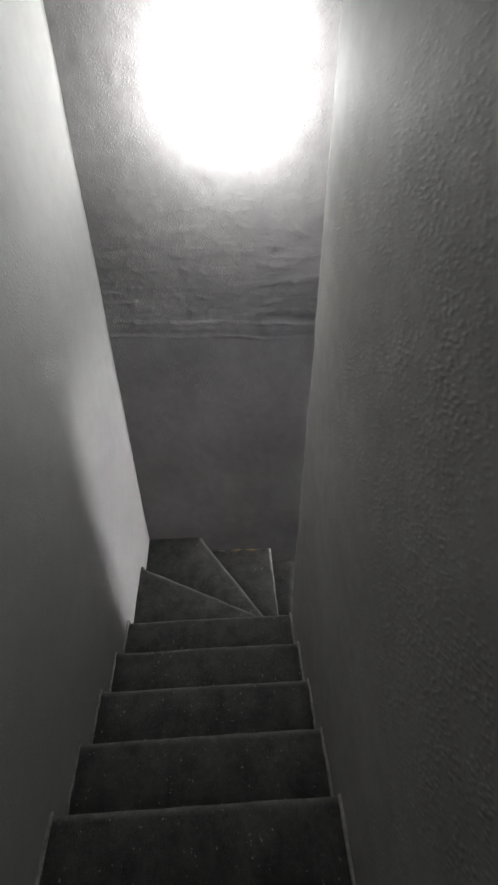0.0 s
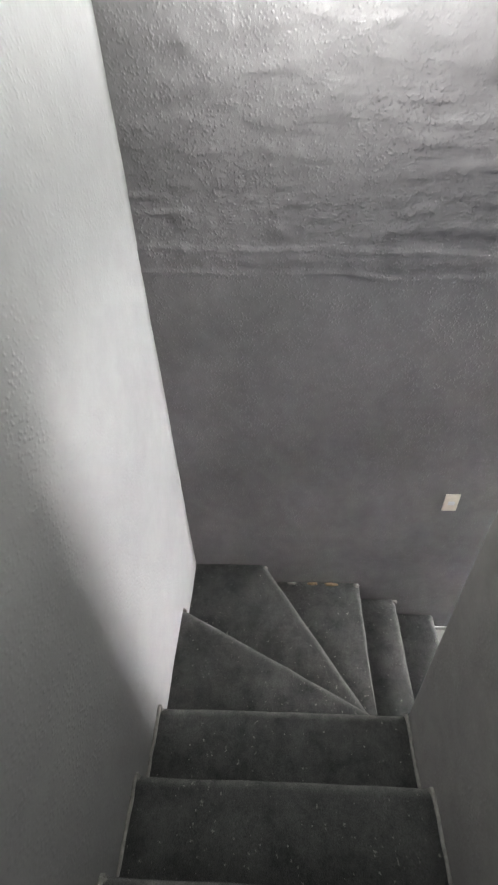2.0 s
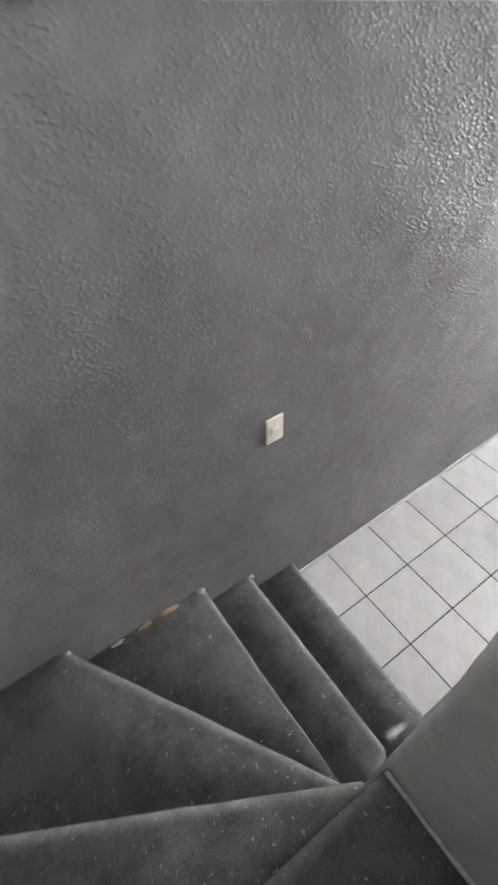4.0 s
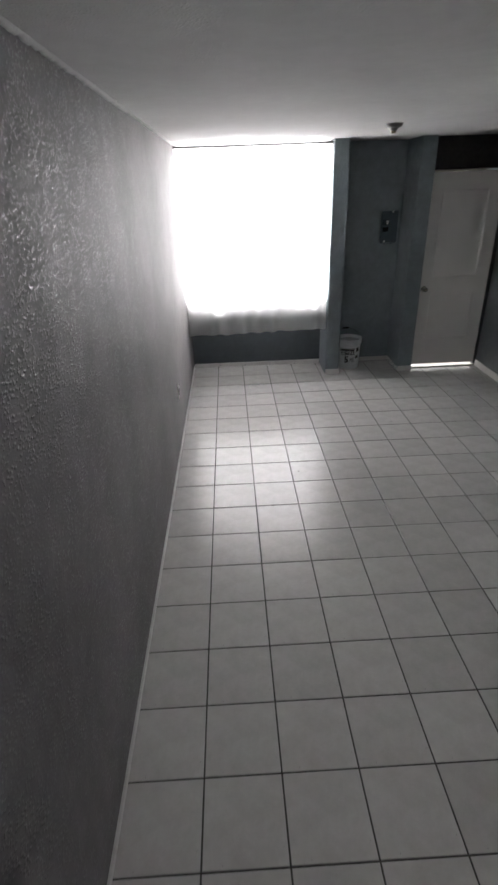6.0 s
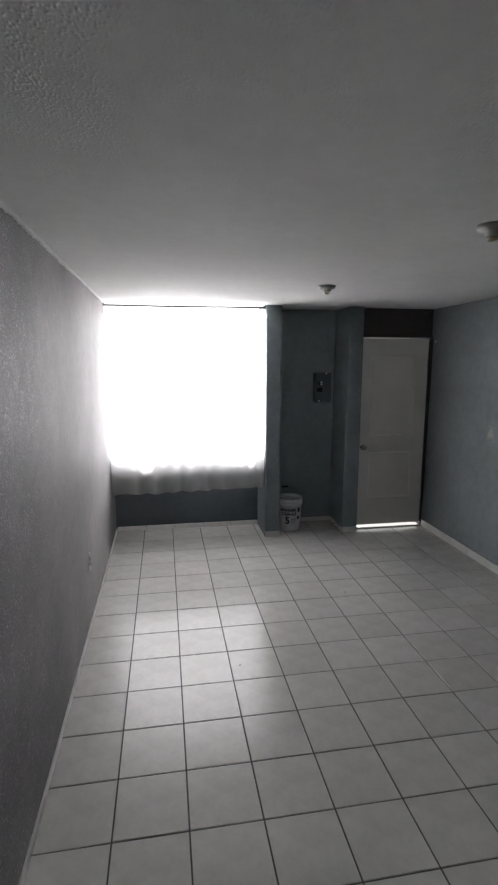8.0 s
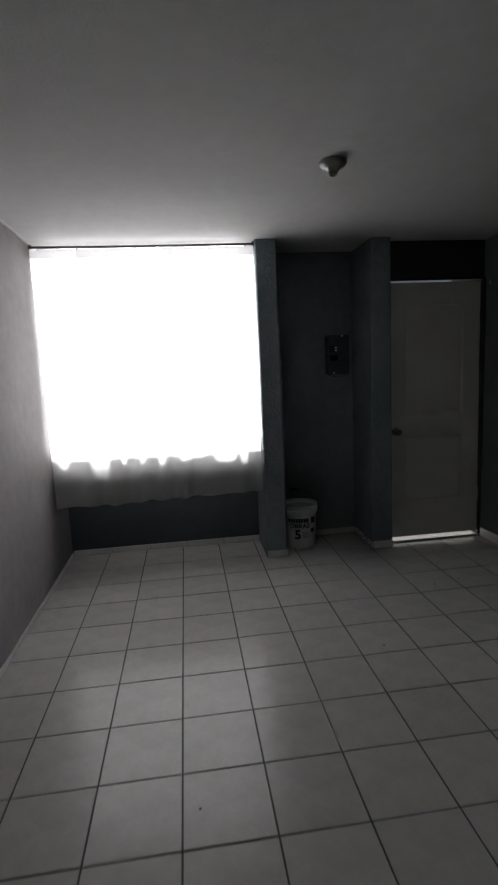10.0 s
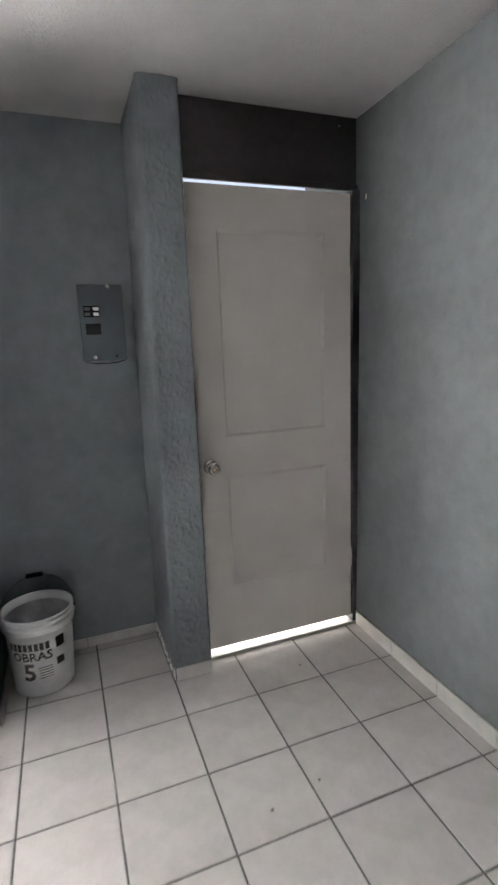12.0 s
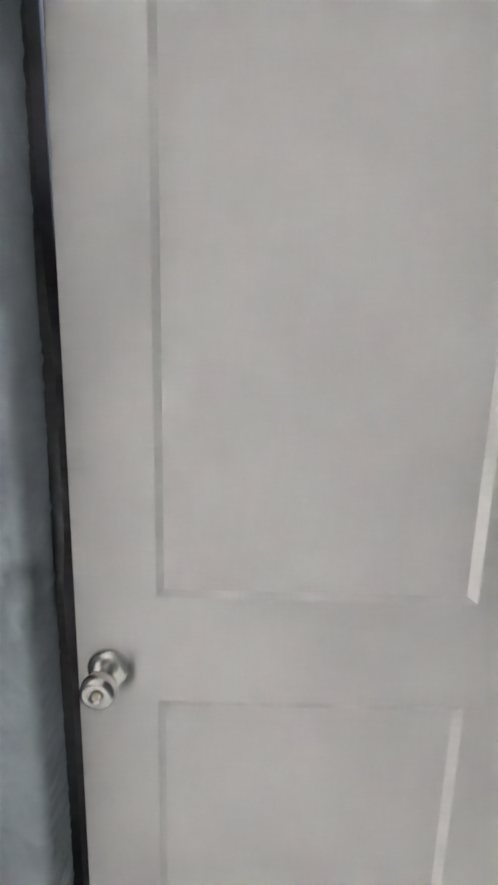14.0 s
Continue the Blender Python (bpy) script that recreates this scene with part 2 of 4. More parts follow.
def curtain_material(name, through_share, clear_share):
    m = bpy.data.materials.new(name)
    m.use_nodes = True
    nt = m.node_tree
    nt.nodes.remove(nt.nodes["Principled BSDF"])
    out = nt.nodes["Material Output"]
    dif, tra = (nt.nodes.new("ShaderNodeBsdf" + k) for k in ("Diffuse", "Translucent"))
    weave = noise_node(nt, 220, 2, 0.5)
    col = ramp_node(nt, weave.outputs["Fac"], [(0.3, (0.66, 0.66, 0.66)), (0.7, (0.74, 0.74, 0.74))])
    nt.links.new(col.outputs["Color"], dif.inputs["Color"])
    nt.links.new(col.outputs["Color"], tra.inputs["Color"])
    clear = nt.nodes.new("ShaderNodeBsdfTransparent")
    m1, m2 = nt.nodes.new("ShaderNodeMixShader"), nt.nodes.new("ShaderNodeMixShader")
    m1.inputs["Fac"].default_value, m2.inputs["Fac"].default_value = through_share, clear_share
    nt.links.new(dif.outputs["BSDF"], m1.inputs[1])
    nt.links.new(tra.outputs["BSDF"], m1.inputs[2])
    nt.links.new(m1.outputs["Shader"], m2.inputs[1])
    nt.links.new(clear.outputs["BSDF"], m2.inputs[2])
    nt.links.new(m2.outputs["Shader"], out.inputs["Surface"])
    return m


M_CURTAIN = curtain_material("sheer_white_curtain", 0.85, 0.03)
# denser cloth standing in for the shade in front of the sill wall
M_SHADE_LAYER = curtain_material("sill_shade_cloth", 0.42, 0.0)


def glass_material():
    m, nt, b = mat_base("window_glass")
    b.inputs["Transmission Weight"].default_value = 1.0
    b.inputs["Roughness"].default_value = 0.02
    b.inputs["IOR"].default_value = 1.45
    return m


M_GLASS = glass_material()
M_BULB, nt_b, b_b = mat_base("lit_bulb")
b_b.inputs["Emission Color"].default_value = (0.98, 1.0, 0.98, 1)
b_b.inputs["Emission Strength"].default_value = 400


# ---------------- mesh helpers ----------------
def box_bm(x0, x1, y0, y1, z0, z1, bevel=0.0, seg=2):
    bm = bmesh.new()
    bmesh.ops.create_cube(bm, size=1.0)
    bmesh.ops.scale(bm, vec=(x1 - x0, y1 - y0, z1 - z0), verts=bm.verts)
    bmesh.ops.translate(bm, vec=((x0 + x1) / 2, (y0 + y1) / 2, (z0 + z1) / 2), verts=bm.verts)
    if bevel:
        bmesh.ops.bevel(bm, geom=bm.edges[:], offset=bevel, segments=seg, affect="EDGES", profile=0.5)
    return bm


def merge_bm(bms):
    out = bmesh.new()
    for b in bms:
        me = bpy.data.meshes.new("tmp")
        b.to_mesh(me)
        out.from_mesh(me)
        b.free()
        bpy.data.meshes.remove(me)
    return out


def prism_bm(poly, z0, z1):
    """An upright prism over a counter-clockwise outline."""
    bm = bmesh.new()
    lo = [bm.verts.new((x, y, z0)) for x, y in poly]
    hi = [bm.verts.new((x, y, z1)) for x, y in poly]
    bm.faces.new(hi)
    bm.faces.new(lo[::-1])
    n = len(poly)
    for i in range(n):
        bm.faces.new((lo[i], lo[(i + 1) % n], hi[(i + 1) % n], hi[i]))
    return bm


def lathe_bm(profile, seg=32, m=None):
    """Turn (radius, height) pairs round the z axis."""
    bm = bmesh.new()
    rings = []
    for r, z in profile:
        rings.append([bm.verts.new((max(r, 1e-4) * math.cos(2 * math.pi * i / seg), max(r, 1e-4) * math.sin(2 * math.pi * i / seg), z)) for i in range(seg)])
    for a, b in zip(rings, rings[1:]):
        for i in range(seg):
            bm.faces.new((a[i], a[(i + 1) % seg], b[(i + 1) % seg], b[i]))
    bm.normal_update()
    if m:
        bm.transform(m)
    return bm


def tube_bm(points, r, seg=10):
    bm = bmesh.new()
    rings = []
    pts = [Vector(p) for p in points]
    for i, p in enumerate(pts):
        d = (pts[min(i + 1, len(pts) - 1)] - pts[max(i - 1, 0)]).normalized()
        side = d.cross(Vector((0, 0, 1)))
        side = (side if side.length > 1e-3 else d.cross(Vector((0, 1, 0)))).normalized()
        upw = side.cross(d)
        rings.append([bm.verts.new(p + r * (math.cos(a) * side + math.sin(a) * upw)) for a in (2 * math.pi * k / seg for k in range(seg))])
    for a, b in zip(rings, rings[1:]):
        for k in range(seg):
            bm.faces.new((a[k], a[(k + 1) % seg], b[(k + 1) % seg], b[k]))
    bm.faces.new(rings[0][::-1])
    bm.faces.new(rings[-1])
    bmesh.ops.recalc_face_normals(bm, faces=bm.faces[:])
    return bm


def mesh_of(name, bm, material, smooth=False):
    bmesh.ops.recalc_face_normals(bm, faces=bm.faces[:])
    me = bpy.data.meshes.new(name)
    bm.to_mesh(me)
    bm.free()
    me.materials.append(material)
    if smooth:
        for p in me.polygons:
            p.use_smooth = True
    return me


def world_of(ob):
    m = ob.matrix_basis.copy()
    while ob.parent:
        m = ob.parent.matrix_basis @ ob.matrix_parent_inverse @ m
        ob = ob.parent
    return m


def part(name, bm, material, parent, label="", smooth=False):
    """One mesh, given in world coordinates, as a child of a thing or of a part."""
    ob = new(name, mesh_of(name, bm, material, smooth))
    ob.parent = parent
    ob.matrix_parent_inverse = world_of(parent).inverted()
    return tagged(ob, label)


def thing(name, loc, label, category, group="", kind=""):
    e = new(name)
    e.empty_display_size = 0.1
    e.location = loc
    return tagged(e, label, category, group, kind)


def solid(name, bm, material, label, category, kind="structure", smooth=False):
    return tagged(new(name, mesh_of(name, bm, material, smooth)), label, category, "", kind)


def scrap_bm(p, size, seed):
    bm = bmesh.new()
    bmesh.ops.create_icosphere(bm, subdivisions=3, radius=1.0)
    for v in bm.verts:
        v.co *= 1 + 0.5 * noise.noise(v.co * 1.7 + Vector((seed, 0, 0)))
        v.co = Vector((v.co.x * size[0], v.co.y * size[1], v.co.z * size[2])) + Vector(p)
    return bm


# ---------------- structure ----------------
T = 0.15


def left_wall_bm():
    """The wall slab, its face modelled with trowel waves and the ridge of the slab joint."""
    bm = bmesh.new()
    y0, y1, z0, z1 = WELL_Y0 - T, 5.63, -0.1, TOP
    ys_w = [y0 + 0.014 * i for i in range(int((0.45 - y0) / 0.014))]
    ys_w += [ys_w[-1] + (y1 - ys_w[-1]) * i / 150 for i in range(1, 151)]
    zs_w = [z0 + 2.3 * i / 70 for i in range(71)] + [2.2 + 0.008 * i for i in range(1, 126)]
    zs_w += [zs_w[-1] + (z1 - zs_w[-1]) * i / 80 for i in range(1, 81)]
    ny = len(ys_w) - 1
    rows = []
    for z in zs_w:
        row = []
        for y in ys_w:
            p = Vector((0, y, z))
            d = 0.0022 * noise.noise(p * 3.1) + 0.0012 * noise.noise(p * 9)
            if y < 1.0:
                fade = min(1.0, max(0.0, (0.35 - y) / 0.25))
                c1 = 2.50 + 0.025 * noise.noise(Vector((0, y * 2.2, 5))) - 0.045 * (y + 1.4)
                c2 = c1 - 0.085 + 0.02 * noise.noise(Vector((0, y * 3.1, 9)))
                drift = 0.09 * noise.noise(Vector((0, y * 1.3, 13)))
                for c, w, h in ((c1, 0.010, 0.0055), (c1 - 0.03, 0.024, 0.0055), (c2, 0.007, 0.004)):
                    d += fade * h * max(0.0, 0.6 + 0.5 * noise.noise(Vector((2, y * 4, h * 900))) + 0.45 * noise.noise(Vector((4, y * 17, z * 9)))) * math.exp(-((z - c) / w) ** 2)
                if z > 2.3:
                    up = min(1.0, (z - 2.3) / 0.2) * fade
                    d += up * 0.0042 * max(0.0, noise.noise(Vector((3, y * 3.2, (z + drift) * 17))) - 0.12)
                    d += up * 0.0045 * max(0.0, noise.noise(Vector((8, y * 7, (z - drift) * 38))) - 0.15)
                    d += up * (0.004 * noise.noise(p * 5.5) + 0.008 * max(0.0, noise.noise(p * 16) - 0.2) + 0.006 * max(0.0, noise.noise(p * 42) - 0.15) + 0.004)
            row.append(bm.verts.new((d, y, z)))
        rows.append(row)
    for a, b in zip(rows, rows[1:]):
        for i in range(ny):
            bm.faces.new((a[i], a[i + 1], b[i + 1], b[i]))
    back = [bm.verts.new((-T, y, z)) for y, z in ((y0, z0), (y1, z0), (y1, z1), (y0, z1))]
    bm.faces.new(back[::-1])
    edges = [rows[0], [r[-1] for r in rows], rows[-1][::-1], [r[0] for r in rows][::-1]]
    for k, run in enumerate(edges):
        bm.faces.new(run + [back[(k + 1) % 4], back[k]])
    return bm


solid("wall_left", left_wall_bm(), M_WALL_L, "grey painted rough plaster wall along room and stairs", "wall", smooth=True)


def cut_rows(bm, zs, xs=()):
    for z in zs:
        bmesh.ops.bisect_plane(bm, geom=bm.verts[:] + bm.edges[:] + bm.faces[:], plane_co=(0, 0, z), plane_no=(0, 0, 1))
    for x in xs:
        bmesh.ops.bisect_plane(bm, geom=bm.verts[:] + bm.edges[:] + bm.faces[:], plane_co=(x, 0, 0), plane_no=(1, 0, 0))


def side_wall_bm():
    """The wall beside the flight, a little out of plumb and wavy from the trowel."""
    bm = box_bm(0, 5.2, WELL_Y0 - T, WELL_Y0, -0.1, TOP)
    cut_rows(bm, [0.06 * i for i in range(1, 80)], [0.07 * i for i in range(1, 50)])
    for v in bm.verts:
        if v.co.y > WELL_Y0 - 0.01:
            up = min(1.0, max(0.0, (v.co.z - 1.2) / 1.6))
            v.co.y += 0.007 * up * up + 0.004 * noise.noise(v.co * 2.3) + 0.0022 * noise.noise(v.co * 8)
    return bm


solid("wall_stair_side", side_wall_bm(), M_WHITE, "white painted plaster wall beside the carpeted stairs", "wall", smooth=True)


def end_wall():
    """The wall between stairs and room; its free end has a rounded, hand-trowelled, uneven arris."""
    bm = box_bm(WALL_END, 5.2, WELL_Y1, ROOM_Y0, -0.1, TOP)
    edges = [e for e in bm.edges if abs(e.verts[0].co.z - e.verts[1].co.z) > 1 and e.verts[0].co.x < WALL_END + 0.01]
    bmesh.ops.bevel(bm, geom=edges, offset=0.026, segments=4, affect="EDGES", profile=0.5)
    cut_rows(bm, [0.045 * i for i in range(1, 107)], [WALL_END + 0.05, WALL_END + 0.10, WALL_END + 0.2] + [WALL_END + 0.3 + 0.2 * i for i in range(12)])
    for v in bm.verts:
        near = max(0.0, 1 - (v.co.x - WALL_END) / 0.22)
        side = 1 if v.co.y > (WELL_Y1 + ROOM_Y0) / 2 else -1
        d = near * (0.003 * noise.noise(v.co * 2.1) + 0.005 * noise.noise(v.co * 7) + 0.004 * noise.noise(v.co * 19))
        v.co.x += 1.2 * d
        v.co.y += side * (d + 0.003 * noise.noise(v.co * 2.6))
    return bm


solid("wall_stair_room", end_wall(), M_WALL_M, "grey rough plaster wall between stairs and room", "wall", smooth=True)


def right_wall_bm():
    bm = box_bm(RIGHT, RIGHT + T, ROOM_Y0, 5.63, -0.1, CEIL)
    for v in bm.verts:
        if v.co.z > 1 and v.co.x < RIGHT + 0.01:
            v.co.x += 0.024
    return bm


solid("wall_right", right_wall_bm(), M_WALL_R,
      "blue-grey painted smooth plaster wall", "wall")
# backlit shade of this wall is put into its colour
solid("wall_window_sill", box_bm(0, P1[0], BACK, BACK + T, -0.1, 0.775), M_SILL_SHADE,
      "blue-grey wall below the window, darkened for its backlit shade", "wall")
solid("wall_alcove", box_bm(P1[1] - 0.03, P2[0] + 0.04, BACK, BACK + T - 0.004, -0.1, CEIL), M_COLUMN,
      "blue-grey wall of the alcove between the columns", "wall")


def column_bm(x0, x1, y1, lean=0.0):
    """A column with softly rounded arrises and a stippled, lumpy plaster skin."""
    r = 0.014
    line = [(x0, y1 + (FRONT + r - y1) * i / 42, -1, 0) for i in range(43)]
    line += [(x0 + r - r * math.cos(a), FRONT + r - r * math.sin(a), -math.cos(a), -math.sin(a)) for a in (math.pi * k / 10 for k in range(1, 5))]
    n = round((x1 - x0 - 2 * r) / 0.0042)
    line += [(x0 + r + (x1 - x0 - 2 * r) * i / n, FRONT, 0, -1) for i in range(n + 1)]
    line += [(x1 - r + r * math.sin(a), FRONT + r - r * math.cos(a), math.sin(a), -math.cos(a)) for a in (math.pi * k / 10 for k in range(1, 5))]
    line += [(x1, FRONT + r + (y1 - FRONT - r) * i / 42, 1, 0) for i in range(43)]
    bm = bmesh.new()
    rows = []
    for j in range(476):
        z = CEIL * j / 475
        row = []
        for x, y, nx, ny in line:
            p = Vector((x, y, z))
            d = 0.0020 * noise.noise(p * 5) + 0.0048 * max(0.0, noise.noise(p * 58) - 0.02) + 0.0034 * max(0.0, noise.noise(p * 105) - 0.05)
            shift = lean * (z / CEIL - 0.4) * (x1 - x) / (x1 - x0)
            row.append(bm.verts.new((x + shift + nx * d, y + ny * d, z)))
        rows.append(row)
    for a, b in zip(rows, rows[1:]):
        for i in range(len(line) - 1):
            bm.faces.new((a[i], a[i + 1], b[i + 1], b[i]))
        bm.faces.new((a[-1], a[0], b[0], b[-1]))
    bm.faces.new(rows[0][::-1])
    bm.faces.new(rows[-1])
    return bm


solid("column_window", column_bm(P1[0], P1[1], BACK + T), M_COLUMN, "blue-grey plastered column beside the window", "column", smooth=True)
solid("column_door", column_bm(P2[0], P2[1], BACK + T, 0.02), M_COLUMN, "blue-grey plastered column beside the door", "column", smooth=True)
chip = scrap_bm((RIGHT + 0.020, 5.055, 2.035), (0.003, 0.005, 0.012), 51)
solid("trim_filler_patch", chip, M_PLATE, "small white filler patch on the blue-grey wall", "filler patch", smooth=True)
solid("ceiling", merge_bm([box_bm(0, RIGHT + T, HOLE_Y1, 5.24, CEIL, UP), box_bm(0, P2[1], 5.2401, 5.63, CEIL, UP), box_bm(WALL_END, RIGHT + T, ROOM_Y0, HOLE_Y1 - 0.001, CEIL, UP)]),
      M_CEIL, "white textured plaster ceiling", "ceiling")
solid("wall_upper", box_bm(0, WALL_END, HOLE_Y1, HOLE_Y1 + T, UP, TOP), M_WALL_L, "grey plaster wall above the stairwell", "wall")
solid("ceiling_upper", box_bm(-T, 5.35, WELL_Y0 - T, HOLE_Y1 + T, TOP, TOP + 0.15), M_CEIL, "white plaster ceiling above the stairs", "ceiling")
# unseen end wall, made white to throw lamp light back down the stairs
solid("wall_upper_end", box_bm(5.2, 5.35, WELL_Y0 - T, ROOM_Y0, -0.1, TOP), M_CEIL, "unseen closing wall behind the upper landing, white to bounce lamp light", "wall")
solid("floor_upper", box_bm(3.46, 5.2, WELL_Y0, WELL_Y1, UP - 0.2, UP), M_CARPET, "dark carpeted upper landing", "floor")
solid("ground", box_bm(-60, 60, 5.64, 130, -0.14, -0.04), M_GROUND, "pale sunlit concrete ground outside", "ground")
solid("threshold", box_bm(P2[1], RIGHT, 5.098, 5.63, -0.06, 0.012, 0.002), M_BASE, "white tiled doorstep under the door", "step")
solid("trim_lintel", box_bm(P2[1], RIGHT, 5.20, 5.239, 2.24, CEIL), M_DARK, "dark lintel over the entrance door", "lintel")

# ---------------- stairs ----------------
RISE, GO = 0.17, 0.281
NX = 0.905                # first straight nosing
pivot = (0.885, -0.435)
stairs = thing("staircase", (0.5, -0.7, 0), "winding staircase covered in worn dark grey carpet", "staircase", kind="structure")
outlines = [
    (1, [(0, -0.26), (0.887, -0.26), (0.887, 0.018), (0.877, 0.046), (0.845, 0.063), (0, 0.064)], 0, [(2, 3), (3, 4), (4, 5)]),
    (2, [(0, -0.50), (0.887, -0.50), (0.887, -0.238), (0.877, -0.211), (0.848, -0.195), (0, -0.199)], 0, [(2, 3), (3, 4), (4, 5)]),
    (3, [(0, -1.05), pivot, (0.887, -0.432), (0, -0.434)], 0, [(2, 3)]),
    (4, [(0, WELL_Y0), (0.45, WELL_Y0), pivot, (0, -0.979)], 0.2, [(2, 3)]),
    (5, [(0.375, WELL_Y0), (NX + 0.06, WELL_Y0), (NX + 0.06, -0.44), pivot], 0.3, [(3, 0)]),
]
for k in range(6, 15):
    x0 = NX + (k - 6) * GO
    outlines.append((k, [(x0, WELL_Y0), (x0 + GO + 0.06, WELL_Y0), (x0 + GO + 0.06, WELL_Y1), (x0, WELL_Y1)], RISE * k - 0.4, [(3, 0)]))


def step_bm(poly, z0, z1, fronts):
    bm = prism_bm(poly, z0, z1)
    bm.verts.ensure_lookup_table()
    n = len(poly)
    tops = [bm.verts[n + i] for i in range(n)]
    edges = [bm.edges.get((tops[i], tops[j])) for i, j in fronts]
    bmesh.ops.bevel(bm, geom=[e for e in edges if e], offset=0.036, segments=5, affect="EDGES", profile=0.5)
    worn = bm.verts.layers.float.new("wear")
    for v in bm.verts:
        h = (z1 - v.co.z) / 0.036
        if 0.001 < h < 0.999:
            v[worn] = math.sin(math.pi * h) ** 0.7
    long_edges = [e for e in bm.edges if e.calc_length() > 0.5]
    bmesh.ops.subdivide_edges(bm, edges=long_edges, cuts=10, use_grid_fill=True)
    for v in bm.verts:
        if v.co.z > z1 - 0.1:
            v.co.z += 0.007 * noise.noise(v.co * 7)
            v.co.y += 0.004 * noise.noise(v.co * 9 + Vector((3, 1, 2)))
            v.co.x += 0.004 * noise.noise(v.co * 9 + Vector((7, 5, 2)))
    return bm


for k, poly, z0, fronts in outlines:
    part("step", step_bm(poly, z0, RISE * k, fronts), M_CARPET, stairs, "", True)



def bead_bm(y0, y1, n):
    """A ragged bead of ceiling paint where the wall meets the ceiling."""
    bm = bmesh.new()
    rings = []
    for i in range(n + 1):
        y = y0 + (y1 - y0) * i / n
        h = 0.011 + 0.006 * noise.noise(Vector((y * 6, 1, 0))) + 0.008 * noise.noise(Vector((y * 31, 2, 0)))
        w = 0.010 + 0.004 * noise.noise(Vector((y * 17, 3, 0)))
        rings.append([bm.verts.new(p) for p in ((-0.004, y, CEIL), (-0.004, y, CEIL - h), (w * 0.8, y, CEIL - h * 0.8), (w * 1.6, y, CEIL - 0.004), (w * 1.7, y, CEIL + 0.002))])
    for a, b in zip(rings, rings[1:]):
        for k in range(4):
            bm.faces.new((a[k], a[k + 1], b[k + 1], b[k]))
    return bm


solid("trim_ceiling_edge", bead_bm(HOLE_Y1, 5.05, 380), M_CEIL, "ragged white paint edge between ceiling and grey wall", "trim", smooth=True)

# worn pale glue lines where the carpet meets the walls
for k in range(6, 13):
    x0 = NX + (k - 6) * GO
    for y in (WELL_Y0, WELL_Y1 - 0.012):
        bm = box_bm(x0 + 0.004, x0 + GO, y, y + 0.012, RISE * k - 0.03, RISE * k + 0.006, 0.003)
        bmesh.ops.subdivide_edges(bm, edges=[e for e in bm.edges if e.calc_length() > 0.2], cuts=12, use_grid_fill=True)
        for v in bm.verts:
            v.co.y += 0.005 * noise.noise(v.co * 23)
            v.co.z += 0.004 * noise.noise(v.co * 31)
        part("carpet_edge", bm, M_EDGE, stairs, "pale frayed carpet edge", True)
    bm = box_bm(x0 - 0.004, x0 + 0.006, WELL_Y0, WELL_Y0 + 0.014, RISE * (k - 1), RISE * k, 0.003)
    part("carpet_edge", bm, M_EDGE, stairs, "pale frayed carpet edge", True)


for i, (p, size) in enumerate((((0.014, -0.60, 0.51), (0.012, 0.035, 0.012)), ((0.012, -0.71, 0.515), (0.010, 0.03, 0.008)), ((0.012, -0.455, 0.505), (0.012, 0.02, 0.010)),
                               ((0.012, -0.205, 0.335), (0.012, 0.014, 0.010)), ((0.010, -0.83, 0.515), (0.008, 0.03, 0.006)))):
    part("torn_scrap", scrap_bm(p, size, i * 3.1), M_FOAM if i < 2 else M_EDGE, stairs, "torn carpet backing", True)

for i, (y, k) in enumerate(((0.030, 1), (-0.218, 2), (-0.458, 3), (-0.985, 4))):
    part("frayed_corner", scrap_bm((0.016, y, RISE * k - 0.010), (0.013, 0.012, 0.008), 20 + i), M_EDGE, stairs, "pale frayed carpet corner", True)
for i, k in enumerate(range(4, 12)):
    part("frayed_corner", scrap_bm((NX + (k - 6) * GO + 0.012 if k > 5 else (0.39, 0.03)[5 - k], WELL_Y0 + 0.010, RISE * k - 0.012), (0.010, 0.012, 0.012), 30 + i), M_EDGE, stairs, "pale frayed carpet corner", True)

# ---------------- window ----------------
window = thing("window_1", (0.78, BACK + 0.08, 0.8), "bright aluminium window behind the white curtain", "window", kind="structure")
part("window_sill", box_bm(0, P1[0], BACK - 0.01, BACK + T, 0.777, 0.80, 0.004), M_COLUMN, window)
wf = [box_bm(0.0, 0.035, 5.56, 5.60, 0.801, CEIL), box_bm(P1[0] - 0.035, P1[0], 5.56, 5.60, 0.801, CEIL),
      box_bm(0.036, P1[0] - 0.036, 5.56, 5.60, 0.801, 0.84), box_bm(0.036, P1[0] - 0.036, 5.56, 5.60, CEIL - 0.035, CEIL),
      box_bm(0.765, 0.795, 5.565, 5.595, 0.841, CEIL - 0.036)]
part("window_frame", merge_bm(wf), M_ALU, window)
for x0, x1 in ((0.036, 0.764), (0.796, P1[0] - 0.036)):
    pane = part("pane", box_bm(x0, x1, 5.578, 5.582, 0.841, CEIL - 0.036), M_GLASS, window)
    pane.visible_shadow = False

# ---------------- curtain and rod ----------------
rod = thing("curtain_rod", (0.78, 5.055, 2.345), "thin dark steel curtain rod below the ceiling", "curtain rod")
part("bar", tube_bm([(0.002, 5.055, 2.345), (0.5, 5.055, 2.342), (1.0, 5.055, 2.343), (P1[0] - 0.002, 5.055, 2.347)], 0.008), M_ROD, rod, "", True)
for x in (0.006, P1[0] - 0.006):
    part("bracket", box_bm(x - 0.005, x + 0.005, 5.07, 5.11, 2.325, 2.37, 0.002), M_ROD, rod)


